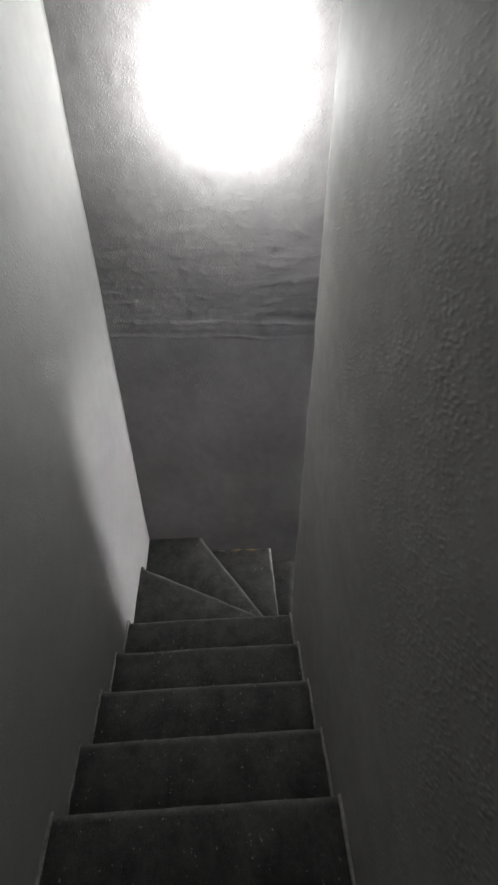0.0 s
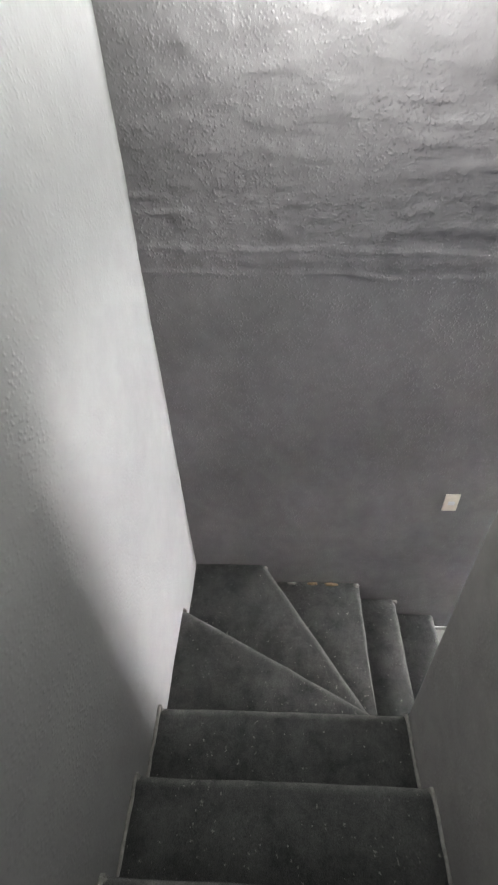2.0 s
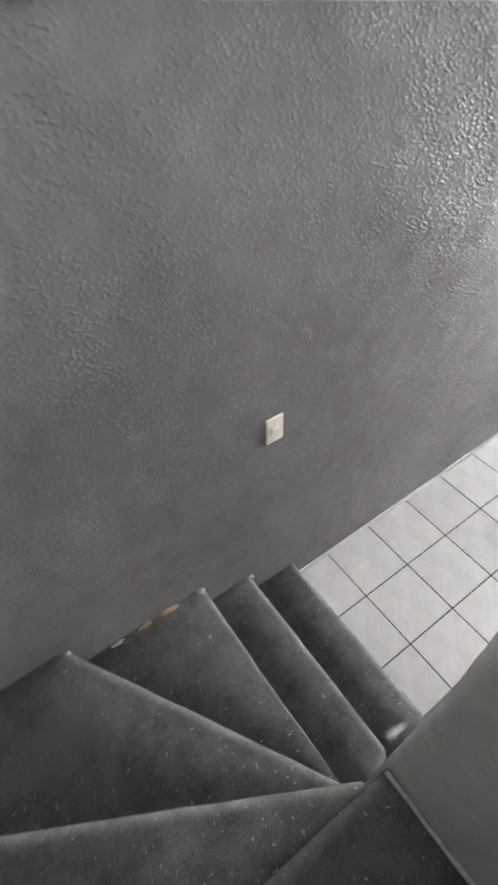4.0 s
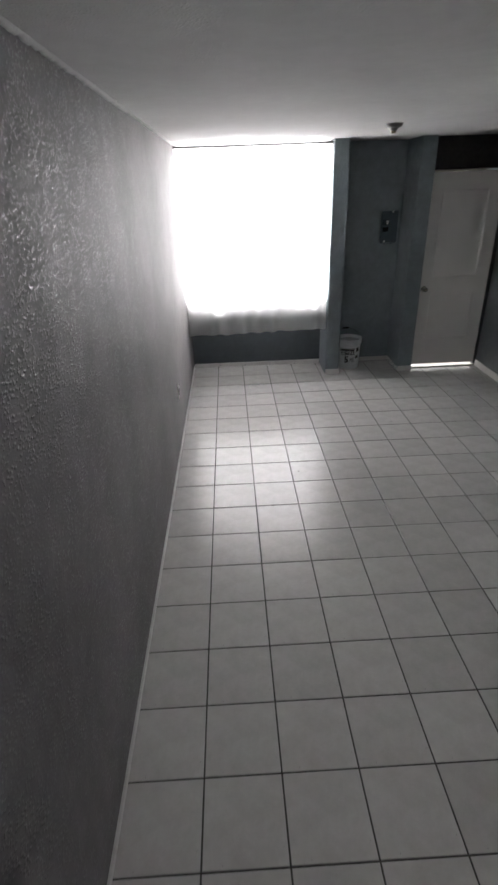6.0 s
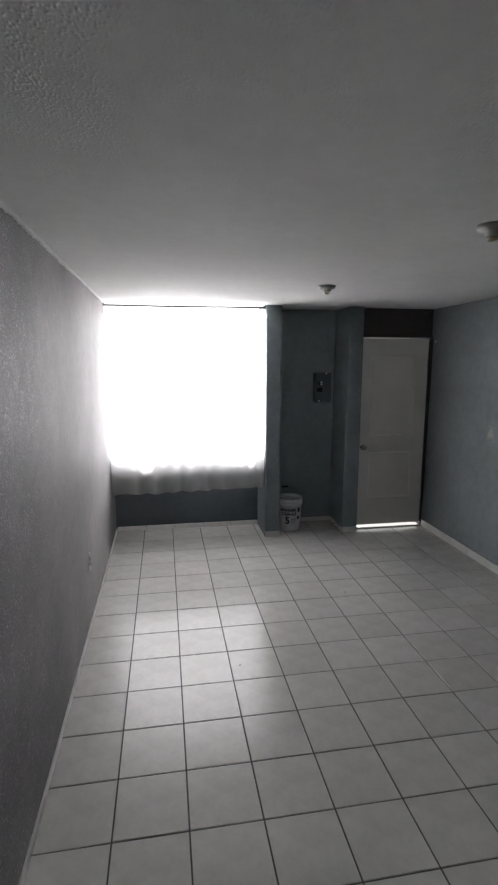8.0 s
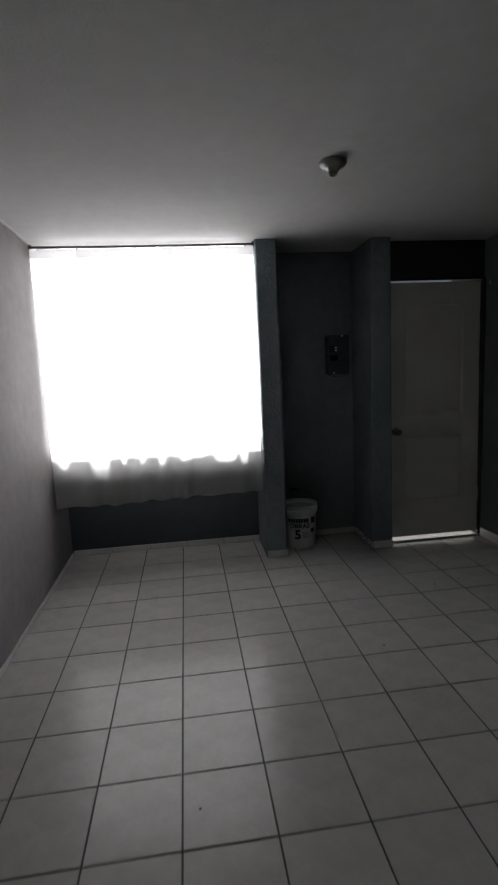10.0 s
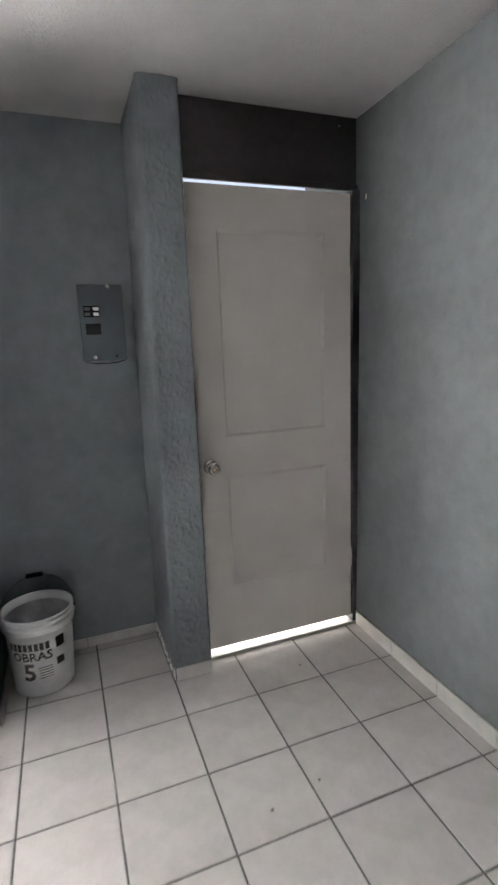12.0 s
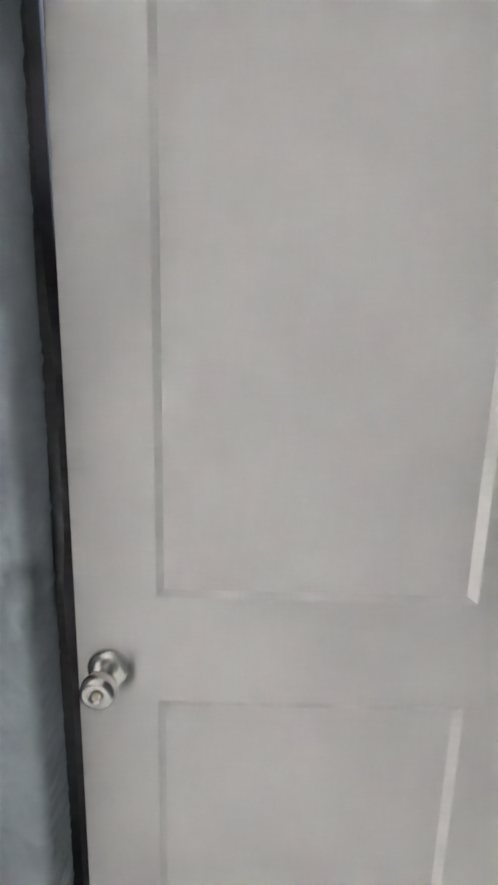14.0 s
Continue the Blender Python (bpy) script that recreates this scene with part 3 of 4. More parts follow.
def curtain_x(u, v):
    """The cloth hangs a little short of the wall and of the column, drawn in at one side."""
    left = 0.004 + 0.010 * max(v, 0.0) ** 1.6
    return left + u * (1.548 - 0.008 * v * (1 - v) * 4 - left)


def curtain_bm():
    bm = bmesh.new()
    nx, nz = 180, 60
    rows = []
    for j in range(nz + 1):
        v = j / nz
        row = []
        for i in range(nx + 1):
            u = i / nx
            x = curtain_x(u, v)
            zb = 0.504 + 0.010 * noise.noise(Vector((u * 5, 0, 0))) + 0.030 * u
            z = 2.33 + (zb - 2.33) * v
            amp = 0.006 + 0.032 * v ** 3 * (0.6 + 0.8 * noise.noise(Vector((u * 4, 8, 0))))
            ph = u * 2 * math.pi * 8 + 9.0 * noise.noise(Vector((u * 3, v * 0.5, 1)))
            y = 5.055 + amp * math.sin(ph) + 0.012 * noise.noise(Vector((u * 9, v * 2.5, 4)))
            row.append(bm.verts.new((x + 0.006 * math.sin(ph * 0.5), y, z)))
        rows.append(row)
    for a, b in zip(rows, rows[1:]):
        for i in range(nx):
            bm.faces.new((a[i], a[i + 1], b[i + 1], b[i]))
    return bm


curtain = thing("curtain", (0.78, 5.055, 0.57), "sheer white curtain with wavy hem hanging over the window", "curtain")
part("cloth", curtain_bm(), M_CURTAIN, curtain, "", True)


# dips in the added shade layer's upper edge, where the cloth stays bright
GAPS = ((0.05, 0.022, 0.06), (0.225, 0.040, 0.15), (0.33, 0.010, 0.05), (0.42, 0.013, 0.05), (0.515, 0.014, 0.06), (0.63, 0.035, 0.035), (0.70, 0.030, 0.02), (0.82, 0.050, 0.07), (0.915, 0.022, 0.09))


def sill_shade_bm():
    """Added second layer behind the cloth, darkening it against the sill wall; scalloped top."""
    bm = bmesh.new()
    nx, nz = 360, 12
    rows = []
    for j in range(nz + 1):
        row = []
        for i in range(nx + 1):
            u = i / nx
            zb = 0.504 + 0.010 * noise.noise(Vector((u * 5, 0, 0))) + 0.030 * u
            ph = u * 2 * math.pi * 8 + 9.0 * noise.noise(Vector((u * 3, 0.45, 1)))
            zt = 0.856 - 0.02 * u + 0.006 * noise.noise(Vector((u * 7, 6, 0)))
            for c, w, depth in GAPS:
                zt -= depth * math.exp(-(abs(u - c) / w) ** 6)
            z = zb + 0.004 + (zt - zb) * j / nz
            v = (2.33 - z) / (2.33 - zb)
            ph = u * 2 * math.pi * 8 + 9.0 * noise.noise(Vector((u * 3, v * 0.5, 1)))
            amp = 0.006 + 0.032 * v ** 3 * (0.6 + 0.8 * noise.noise(Vector((u * 4, 8, 0))))
            y = 5.061 + amp * math.sin(ph) + 0.012 * noise.noise(Vector((u * 9, v * 2.5, 4)))
            row.append(bm.verts.new((curtain_x(u, v) + 0.006 * math.sin(ph * 0.5), y, z)))
        rows.append(row)
    for a, b in zip(rows, rows[1:]):
        for i in range(nx):
            bm.faces.new((a[i], a[i + 1], b[i + 1], b[i]))
    return bm


part("sill_shade", sill_shade_bm(), M_SHADE_LAYER, curtain, "added layer that darkens the cloth below sill height", True)


def hem_bm():
    """The doubled hem along the bottom of the cloth."""
    pts = []
    nx = 180
    for i in range(nx + 1):
        u = i / nx
        zb = 0.504 + 0.010 * noise.noise(Vector((u * 5, 0, 0))) + 0.030 * u
        amp = 0.006 + 0.032 * (0.6 + 0.8 * noise.noise(Vector((u * 4, 8, 0))))
        ph = u * 2 * math.pi * 8 + 9.0 * noise.noise(Vector((u * 3, 0.5, 1)))
        y = 5.055 + amp * math.sin(ph) + 0.012 * noise.noise(Vector((u * 9, 2.5, 4)))
        pts.append((curtain_x(u, 1.0) + 0.006 * math.sin(ph * 0.5), y, zb + 0.004))
    return tube_bm(pts, 0.0035, 6)




def header_bm():
    """The doubled heading of the cloth along the rod."""
    bm = bmesh.new()
    nx = 120
    rows = []
    for z in (2.268, 2.29, 2.312, 2.334):
        row = []
        for i in range(nx + 1):
            u = i / nx
            x = curtain_x(u, (2.33 - z) / 1.8)
            row.append(bm.verts.new((x, 5.062 + 0.006 * math.sin(u * 150) + 0.004 * noise.noise(Vector((u * 12, z, 3))), z + 0.003 * math.sin(u * 75))))
        rows.append(row)
    for a, b in zip(rows, rows[1:]):
        for i in range(nx):
            bm.faces.new((a[i], a[i + 1], b[i + 1], b[i]))
    return bm


part("heading", header_bm(), M_CURTAIN, curtain, "doubled heading of the cloth", True)
part("hem", hem_bm(), M_CURTAIN, curtain, "stitched white hem", True)
for i in range(12):
    x = 0.06 + i * 0.13
    ring = lathe_bm([(0.012 + 0.003 * math.cos(a), 0.003 * math.sin(a)) for a in [2 * math.pi * k / 8 for k in range(9)]], 14,
                    Matrix.Translation((x, 5.055, 2.339)) @ Matrix.Rotation(radians(90), 4, "Y"))
    part("ring", ring, M_ROD, curtain, "", True)


# ---------------- entrance door ----------------
DX0, DX1, DY, DZ0, DZ1 = 2.592, 3.343, 5.115, 0.042, 2.058
door = thing("door_1", (DX1, DY, 0), "closed cream-white two-panel door with daylight under it", "door", kind="structure")


def door_leaf():
    """A leaf with two recessed panels on its room side."""
    bm = bmesh.new()
    px = (2.716, 3.206)
    pz = ((0.342, 0.855), (1.034, 1.893))
    xs, zs = [DX0, px[0], px[1], DX1], [DZ0, pz[0][0], pz[0][1], pz[1][0], pz[1][1], DZ1]
    grid = {(i, j): bm.verts.new((x, DY, z)) for i, x in enumerate(xs) for j, z in enumerate(zs)}
    holes = {(1, 1), (1, 3)}
    for i in range(3):
        for j in range(5):
            ring = [grid[i, j], grid[i + 1, j], grid[i + 1, j + 1], grid[i, j + 1]]
            if (i, j) not in holes:
                bm.faces.new(ring)
                continue
            c = Vector(((xs[i] + xs[i + 1]) / 2, DY, (zs[j] + zs[j + 1]) / 2))
            prev = ring
            for inset, depth in ((0.0015, 0.001), (0.010, 0.009)):
                cur = []
                for v in ring:
                    d = c - v.co
                    wide, tall = (1.4 if d.x < 0 else 1.1), (1.6 if d.z < 0 else 0.9)
                    cur.append(bm.verts.new((v.co.x + math.copysign(inset * wide, d.x), DY + depth, v.co.z + math.copysign(inset * tall, d.z))))
                for a in range(4):
                    bm.faces.new((prev[a], prev[(a + 1) % 4], cur[(a + 1) % 4], cur[a]))
                prev = cur
            bm.faces.new(prev)
    back = [bm.verts.new((x, DY + 0.036, z)) for x, z in ((DX0, DZ0), (DX1, DZ0), (DX1, DZ1), (DX0, DZ1))]
    bm.faces.new(back[::-1])
    loops = [[grid[i, 0] for i in range(4)], [grid[3, j] for j in range(6)], [grid[i, 5] for i in (3, 2, 1, 0)], [grid[0, j] for j in (5, 4, 3, 2, 1, 0)]]
    for k, lp in enumerate(loops):
        bm.faces.new(lp + [back[(k + 1) % 4], back[k]])
    return bm


leaf = part("leaf", door_leaf(), M_DOOR, door)
knob_m = Matrix.Translation((2.640, DY, 0.912)) @ Matrix.Rotation(radians(90), 4, "X")
rose = part("rose", lathe_bm([(0.0, 0.012), (0.018, 0.012), (0.029, 0.009), (0.033, 0.004), (0.033, 0.0)], 28, knob_m), M_CHROME, door, "round nickel rose", True)
part("knob", lathe_bm([(0.011, 0.008), (0.011, 0.028), (0.016, 0.034), (0.024, 0.040), (0.0275, 0.050), (0.0265, 0.060), (0.021, 0.066), (0.010, 0.067), (0.009, 0.063), (0.0, 0.063)], 28, knob_m),
     M_CHROME, rose, "round brushed nickel knob", True)
part("lock_button", lathe_bm([(0.005, 0.063), (0.005, 0.069), (0.0, 0.070)], 12, knob_m), M_BRASS, rose)
for z in (0.36, 1.80):
    part("hinge", merge_bm([box_bm(DX1 - 0.003, DX1 + 0.006, DY - 0.003, DY + 0.006, z - 0.045, z + 0.045, 0.001),
                            lathe_bm([(0.0, -0.05), (0.005, -0.05), (0.005, 0.05), (0.0, 0.05)], 10, Matrix.Translation((DX1 + 0.006, DY - 0.004, z)))]), M_DOOR if z < 1 else M_DARK, door)

frame_thing = thing("door_frame", (3.0, 5.15, 0), "dark painted steel door frame with boarded transom", "door frame", kind="structure")


def worn_jamb():
    """The lock-side jamb; the bowed leaf leaves slits of daylight beside it."""
    bm = bmesh.new()
    rings = []
    for z, gap in ((0.0, 0.006), (0.40, 0.006), (0.50, 0.0), (0.93, 0.0), (0.97, 0.004), (1.07, 0.004), (1.12, 0.0), (1.36, 0.0), (1.55, 0.007), (1.85, 0.010), (2.074, 0.014)):
        x1 = DX0 - gap + (0.001 if gap == 0 else 0)
        rings.append([bm.verts.new(p) for p in ((P2[1], 5.10, z), (x1 - 0.006, 5.10, z), (x1, 5.128, z), (x1, 5.146, z), (P2[1], 5.17, z))])
    for a, b in zip(rings, rings[1:]):
        for k in range(5):
            bm.faces.new((a[k], a[(k + 1) % 5], b[(k + 1) % 5], b[k]))
    bm.faces.new(rings[0][::-1])
    bm.faces.new(rings[-1])
    return bm


part("jamb", worn_jamb(), M_DARK, frame_thing)
part("jamb", box_bm(DX1 + 0.002, RIGHT + 0.019, 5.10, 5.19, 0, 2.074, 0.002), M_DARK, frame_thing)
part("transom_board", box_bm(P2[1], RIGHT + 0.022, 5.135, 5.147, 2.093, CEIL, 0.002), M_TRANSOM, frame_thing)
part("head_rail", box_bm(P2[1], RIGHT + 0.02, 5.118, 5.134, 2.074, 2.099, 0.002), M_TRANSOM, frame_thing)
part("bolt", lathe_bm([(0.0, 0.006), (0.006, 0.004), (0.007, 0.0)], 10, Matrix.Translation((3.30, 5.135, 2.33)) @ Matrix.Rotation(radians(90), 4, "X")), M_CHROME, frame_thing)


# ---------------- pail ----------------
PC = Vector((1.872, 5.265, 0.002))
pail = thing("bucket", PC, "open white plastic bucket with black lettering on the tiles", "bucket")
R0, R1, H = 0.122, 0.141, 0.355
TR = Matrix.Translation(PC)
part("body", lathe_bm([(0.0, 0.0), (R0 - 0.006, 0.0), (R0, 0.006), (R0 + (R1 - R0) * 0.80, H * 0.80), (R1 + 0.006, H * 0.80 + 0.004), (R1 + 0.006, H * 0.84), (R1, H * 0.85), (R1, H * 0.90),
                       (R1 + 0.006, H * 0.905), (R1 + 0.006, H * 0.93), (R1, H * 0.935), (R1 + 0.001, H - 0.012), (R1 + 0.007, H - 0.01), (R1 + 0.007, H), (R1 - 0.002, H), (R1 - 0.004, H * 0.9), (R0 - 0.004, 0.010), (0.0, 0.010)], 56, TR),
     M_PAIL, pail, "", True)
part("inner_lining", lathe_bm([(R1 - 0.006, H * 0.9), (R0 - 0.006, 0.013), (0.0, 0.013)], 48, TR), M_PAIL_IN, pail, "", True)
bail = []
for i in range(33):
    a = math.pi * i / 32
    bail.append(PC + Vector(((R1 + 0.012) * math.cos(a), 0.166 * math.sin(a) ** 0.8, H * 0.87 + 0.118 * math.sin(a) ** 0.8)))
handle = part("bail_handle", tube_bm(bail, 0.0016, 8), M_ROD, pail, "thin wire handle leaning back on the wall", True)
grip = lathe_bm([(0.0, -0.036), (0.008, -0.036), (0.0105, -0.032), (0.0105, 0.032), (0.008, 0.036), (0.0, 0.036)], 16,
                Matrix.Translation(PC + Vector((-0.008, 0.166, H * 0.87 + 0.118))) @ Matrix.Rotation(radians(90), 4, "Y"))
part("grip", grip, M_BLACK, handle, "black plastic grip", True)
for side in (-1, 1):
    part("lug", lathe_bm([(0.0, 0.0), (0.011, 0.0), (0.010, 0.006), (0.0, 0.007)], 14, Matrix.Translation(PC + Vector((side * (R1 + 0.005), 0, H * 0.87))) @ Matrix.Rotation(side * radians(90), 4, "Y")), M_PAIL, pail, "", True)


def print_on_pail(name, verts_faces, label=""):
    """Bend flat print, in metres along the round of the pail and up, onto its side."""
    bm = bmesh.new()
    vs, fs = verts_faces
    made = []
    for s, z in vs:
        r = R0 + (R1 - R0) * z / H + 0.0012
        a = radians(-108) + s / r
        made.append(bm.verts.new(PC + Vector((r * math.cos(a), r * math.sin(a), z))))
    for f in fs:
        bm.faces.new([made[i] for i in f])
    return part(name, bm, M_INK, pail, label)


def rect_print(s0, s1, z0, z1, n=6):
    vs = [(s0 + (s1 - s0) * i / n, z) for i in range(n + 1) for z in (z0, z1)]
    fs = [(2 * i, 2 * i + 2, 2 * i + 3, 2 * i + 1) for i in range(n)]
    return vs, fs


def text_print(word, s0, z0, size):
    cu = bpy.data.curves.new("word", "FONT")
    cu.body, cu.size, cu.resolution_u, cu.offset = word, size, 2, 0.03 * size
    ob = new("word", cu)
    me = bpy.data.meshes.new_from_object(ob)
    vs = [(v.co.x + s0, v.co.y + z0) for v in me.vertices]
    fs = [tuple(p.vertices) for p in me.polygons]
    bpy.data.objects.remove(ob)
    bpy.data.curves.remove(cu)
    bpy.data.meshes.remove(me)
    return vs, fs


print_on_pail("lettering", text_print("OBRAS", -0.076, 0.176, 0.054), "black printed word")
print_on_pail("numeral", text_print("5", -0.034, 0.086, 0.108), "black printed numeral")
for i in range(8):
    print_on_pail("printed_bar", rect_print(-0.088 + i * 0.022, -0.088 + i * 0.022 + 0.018, 0.221, 0.255, 2), "black bar of print")
for i in range(5):
    print_on_pail("printed_line", rect_print(0.03, 0.085, 0.09 + i * 0.012, 0.094 + i * 0.012, 4), "thin printed line")
print_on_pail("printed_block", rect_print(0.105, 0.14, 0.13, 0.165, 3), "black printed block")
print_on_pail("printed_block", rect_print(0.11, 0.15, 0.21, 0.26, 3), "black printed block")

# ---------------- electric panel ----------------
EX0, EX1, EY, EZ0, EZ1 = 2.171, 2.357, 5.368, 1.383, 1.703
panel = thing("electric_panel", (2.27, BACK, 1.4), "grey metal breaker panel mounted on the alcove wall", "electric panel")
part("body", box_bm(EX0 + 0.004, EX1 - 0.004, EY + 0.012, BACK, EZ0 + 0.006, EZ1 - 0.006, 0.003), M_BOX, panel)
cover = part("cover", box_bm(EX0, EX1, EY, EY + 0.011, EZ0, EZ1, 0.003), M_BOX, panel)
part("breaker", box_bm(EX0 + 0.018, EX0 + 0.083, EY - 0.006, EY, EZ0 + 0.185, EZ0 + 0.232, 0.002), M_BLACK, cover, "black breaker block")
for i in range(2):
    for j in range(2):
        part("breaker_tag", box_bm(EX0 + 0.022 + i * 0.036, EX0 + 0.044 + i * 0.036, EY - 0.0085, EY - 0.006, EZ0 + 0.190 + j * 0.022, EZ0 + 0.203 + j * 0.022, 0.001), M_PLATE_W if i else M_BOX, cover, "white breaker tag" if i else "grey breaker lever")
# darkness of the empty breaker recess, put on as a near-black block
part("slot_shade", box_bm(EX0 + 0.022, EX0 + 0.085, EY - 0.003, EY + 0.002, EZ0 + 0.112, EZ0 + 0.158, 0.001), M_BLACK, cover, "near-black block for the shade inside the empty breaker slot")
for x, z in ((EX0 + 0.125, EZ1 - 0.008), (EX0 + 0.05, EZ0 + 0.014)):
    part("screw", lathe_bm([(0.0, 0.006), (0.007, 0.004), (0.008, 0.0)], 12, Matrix.Translation((x, EY, z)) @ Matrix.Rotation(radians(90), 4, "X")), M_PLATE_W, cover, "bright screw head", True)


wire = [(EX0 + 0.012 + 0.165 * i / 14, EY + 0.02 + 0.01 * noise.noise(Vector((i * 0.4, 2, 0))), EZ0 - 0.004 - 0.010 * math.sin(math.pi * i / 14) + 0.006 * noise.noise(Vector((i * 0.7, 5, 0)))) for i in range(15)]
part("loose_wire", tube_bm(wire, 0.0022, 6), M_BLACK, panel, "thin black loose wire below the cover", True)
part("knockout", lathe_bm([(0.0, 0.0012), (0.0045, 0.001), (0.005, 0.0)], 12, Matrix.Translation((EX0 + 0.142, EY, EZ0 + 0.018)) @ Matrix.Rotation(radians(90), 4, "X")), M_BLACK, cover, "black screw hole", True)

# ---------------- wall plates ----------------
def wall_plate(name, loc, face, label, category, material, w, h, rockers):
    """A screwless plate on a wall whose outward normal is +x (face 1) or -x (face -1)."""
    t = thing(name, loc, label, category)
    x, y, z = loc
    a, b = sorted((x, x + face * 0.008))
    part("plate", box_bm(a, b, y - w / 2, y + w / 2, z - h / 2, z + h / 2, 0.003), material, t)
    a, b = sorted((x + face * 0.008, x + face * 0.012))
    for k in range(rockers):
        c = z + (k - (rockers - 1) / 2) * 0.034
        part("rocker" if category == "switch" else "socket", box_bm(a, b, y - 0.016, y + 0.016, c - 0.012, c + 0.012, 0.0015), M_PLATE_W if category == "switch" else M_BLACK, t)
    return t


wall_plate("light_switch", (0, -0.065, 1.228), 1, "ivory light switch on the stair wall", "switch", M_PLATE, 0.070, 0.116, 1)
wall_plate("power_outlet", (0, 3.505, 0.455), 1, "white power outlet low on the grey wall", "outlet", M_PLATE_W, 0.075, 0.12, 2)
wall_plate("light_switch", (RIGHT + 0.011, 4.03, 1.205), -1, "white light switch on the blue-grey wall", "switch", M_PLATE_W, 0.075, 0.12, 1)


# ---------------- ceiling sockets ----------------
def lamp_socket(x, y, label):
    t = thing("lamp_holder", (x, y, CEIL), label, "lamp holder", "ceiling lamp holders")
    m = Matrix.Translation((x, y, CEIL)) @ Matrix.Rotation(radians(180), 4, "X")
    part("base", lathe_bm([(0.0, 0.0), (0.062, 0.0), (0.063, 0.012), (0.056, 0.023), (0.040, 0.029), (0.030, 0.032), (0.027, 0.044), (0.023, 0.046), (0.0, 0.046)], 32, m), M_PORC, t, "", True)
    part("screw_shell", lathe_bm([(0.017, 0.047), (0.019, 0.049), (0.019, 0.060), (0.015, 0.061), (0.014, 0.05), (0.0, 0.05)], 20, m), M_BRASS, t, "metal screw shell", True)


lamp_socket(1.735, 3.71, "empty porcelain lamp holder on the ceiling")
lamp_socket(1.865, 2.01, "empty porcelain lamp holder on the ceiling")

# crumbs of plaster lying on the tiles
for i, (x, y, r) in enumerate(((1.937, 3.662, 0.006), (1.780, 4.270, 0.005), (2.945, 4.898, 0.005), (2.546, 4.289, 0.006), (2.733, 4.330, 0.005), (0.959, 2.840, 0.005))):
    tagged(new("plaster_crumb", mesh_of("plaster_crumb", scrap_bm((x, y, 0.0025), (r, r * 0.8, 0.0025), 60 + i), M_CRUMB, True)),
           "small dark crumb of plaster on the tiles", "crumb", "crumbs on the floor")

# lamp on the stair wall
bulb = thing("wall_lamp", (0, -0.67, 3.585), "small grey wall lamp shining back onto the stair wall", "wall lamp")
bm_m = Matrix.Translation((0, -0.67, 3.585)) @ Matrix.Rotation(radians(90), 4, "Y")
part("base", lathe_bm([(0.0, 0.0), (0.035, 0.0), (0.035, 0.012), (0.012, 0.02), (0.0, 0.02)], 24, bm_m), M_PORC, bulb, "", True)
part("arm", lathe_bm([(0.0, 0.02), (0.006, 0.02), (0.006, 0.27), (0.0, 0.27)], 12, bm_m), M_PORC, bulb, "", True)
part("glass_bulb", lathe_bm([(0.0, 0.295), (0.012, 0.296), (0.026, 0.308), (0.032, 0.325), (0.026, 0.344), (0.013, 0.354), (0.0, 0.356)], 20, bm_m), M_BULB, bulb, "glowing white bulb", True)

# ---------------- floor tiles and skirting (pieces last) ----------------
floor = solid("floor", box_bm(0, RIGHT + T, ROOM_Y0 - 0.15, 5.64, -0.12, -0.003), M_GROUT, "glossy light grey ceramic tile floor with dark grout", "floor")


def tile_mesh(w, d, h=0.012):
    bm = box_bm(-w / 2, w / 2, -d / 2, d / 2, -h, 0)
    bm.edges.ensure_lookup_table()
    tops = [e for e in bm.edges if e.verts[0].co.z > -1e-4 and e.verts[1].co.z > -1e-4]
    bmesh.ops.bevel(bm, geom=tops, offset=0.0011, segments=1, affect="EDGES", profile=0.5)
    return mesh_of("tile", bm, M_TILE)


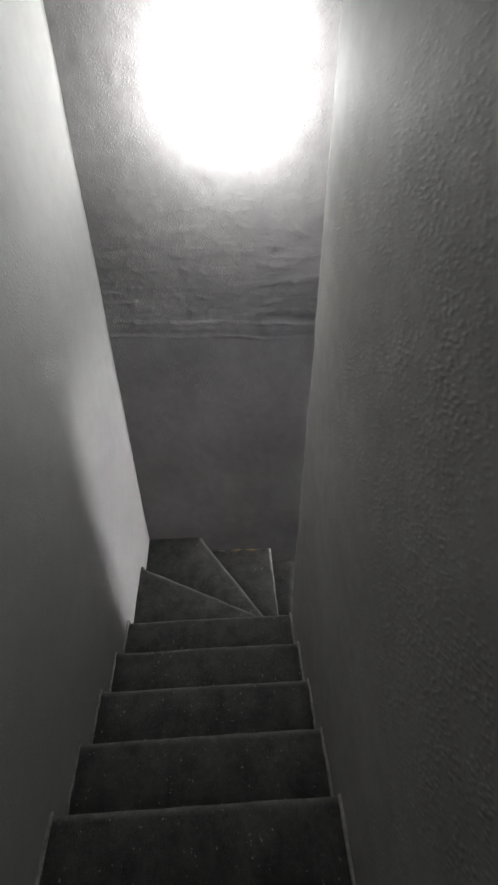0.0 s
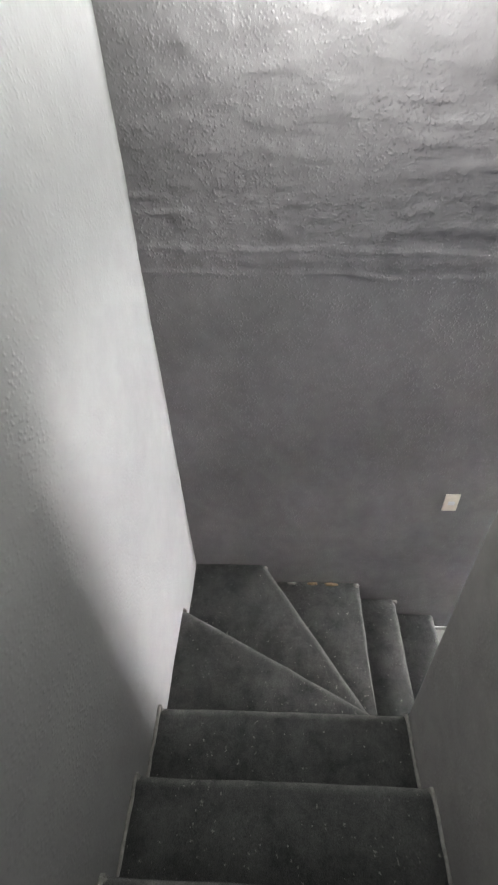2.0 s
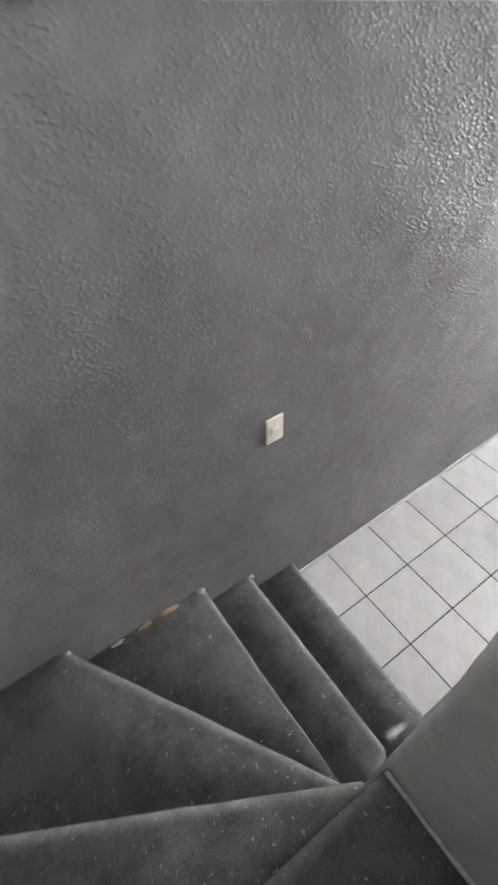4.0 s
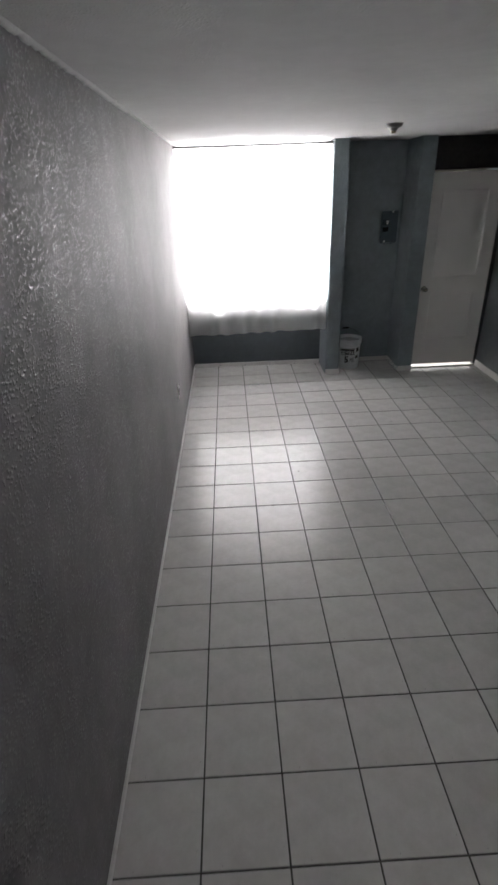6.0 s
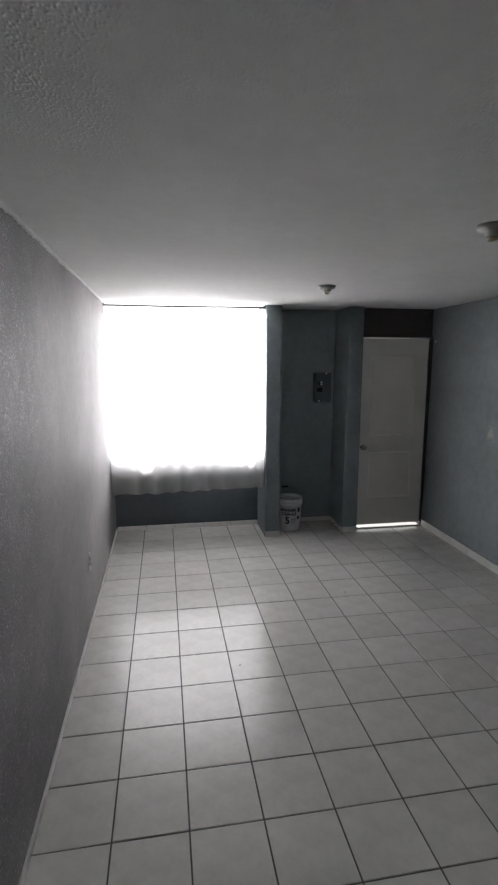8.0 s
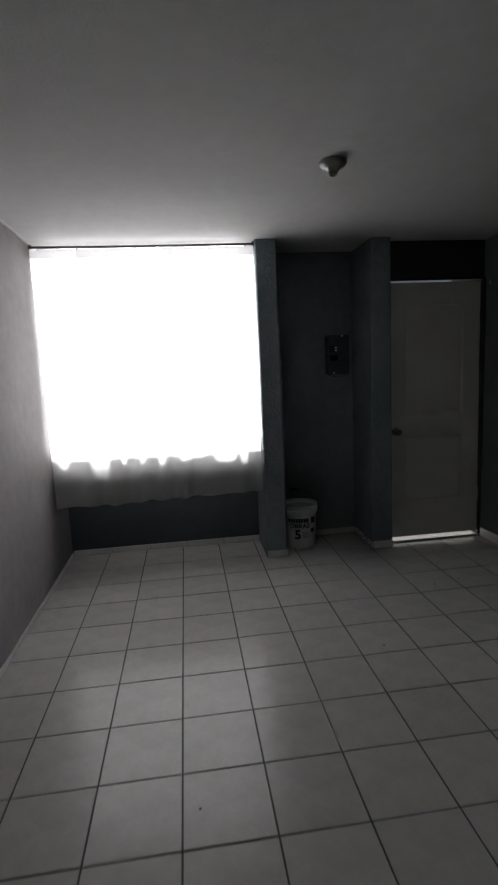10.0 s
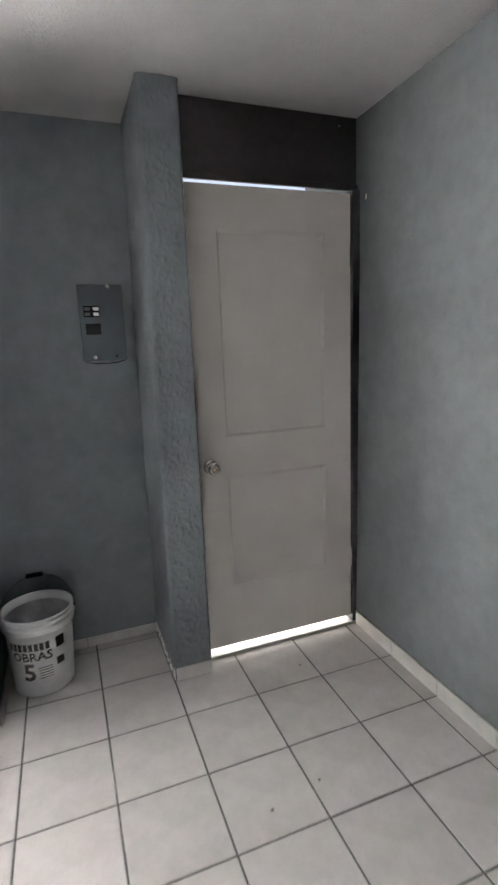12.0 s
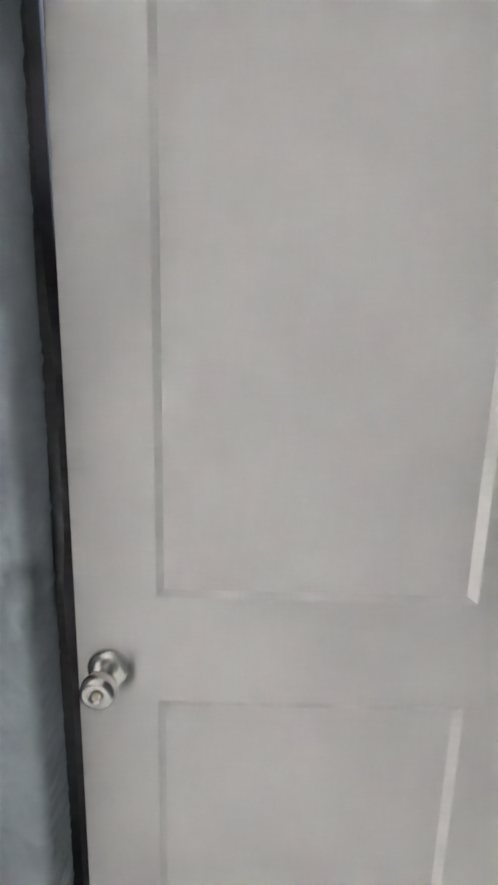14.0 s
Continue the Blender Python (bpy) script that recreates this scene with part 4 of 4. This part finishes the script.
rng = random.Random(5)
cache = {}
G = 0.0068
xs = [0.0] + [PITCH * i for i in range(1, 12)] + [RIGHT]
ys = [ROOM_Y0] + [PITCH * j for j in range(0, 19)] + [BACK]
for i in range(len(xs) - 1):
    for j in range(len(ys) - 1):
        x0, x1, y0, y1 = xs[i], xs[i + 1], ys[j], ys[j + 1]
        key = (round(x1 - x0 - G, 4), round(y1 - y0 - G, 4))
        if min(key) < 0.01:
            continue
        if key not in cache:
            cache[key] = tile_mesh(*key)
        t = new("tile", cache[key])
        t.parent = floor
        t.location = ((x0 + x1) / 2, (y0 + y1) / 2, rng.uniform(-0.0006, 0.0006))
        t.rotation_euler = (rng.uniform(-0.0012, 0.0012), rng.uniform(-0.0012, 0.0012), 0)

skirting = thing("baseboard", (RIGHT, 2.5, 0), "pale ceramic tile skirting along the walls", "baseboard", kind="structure")


def skirt(x0, y0, x1, y1, out, h=0.075, th=0.009):
    """A run of skirting pieces from one end to the other, standing out towards out."""
    a, b = Vector((x0, y0, 0)), Vector((x1, y1, 0))
    n = max(1, round((b - a).length / PITCH))
    o = Vector((out[0], out[1], 0)) * th
    for k in range(n):
        p, q = a.lerp(b, k / n), a.lerp(b, (k + 1) / n)
        d = (q - p).normalized() * 0.0015
        p, q = p + d, q - d
        lo = [min(v) for v in zip(p, q, p + o, q + o)]
        hi = [max(v) for v in zip(p, q, p + o, q + o)]
        part("skirting_tile", box_bm(lo[0], hi[0], lo[1], hi[1], 0.0015, h, 0.002, 1), M_BASE, skirting)


skirt(0, 0.07, 0, BACK - 0.01, (1, 0), 0.036)
skirt(RIGHT, ROOM_Y0 + 0.01, RIGHT, 5.09, (-1, 0))
skirt(0.01, BACK, P1[0] - 0.001, BACK, (0, -1), 0.05)
skirt(P1[1], BACK, P2[0], BACK, (0, -1), 0.05)
skirt(P1[0], FRONT, P1[1], FRONT, (0, -1), 0.06)
skirt(P2[0], FRONT, P2[1], FRONT, (0, -1), 0.06)
skirt(P2[0], FRONT + 0.001, P2[0], BACK - 0.01, (-1, 0), 0.06)
skirt(P1[1], FRONT + 0.001, P1[1], BACK - 0.01, (1, 0), 0.06)
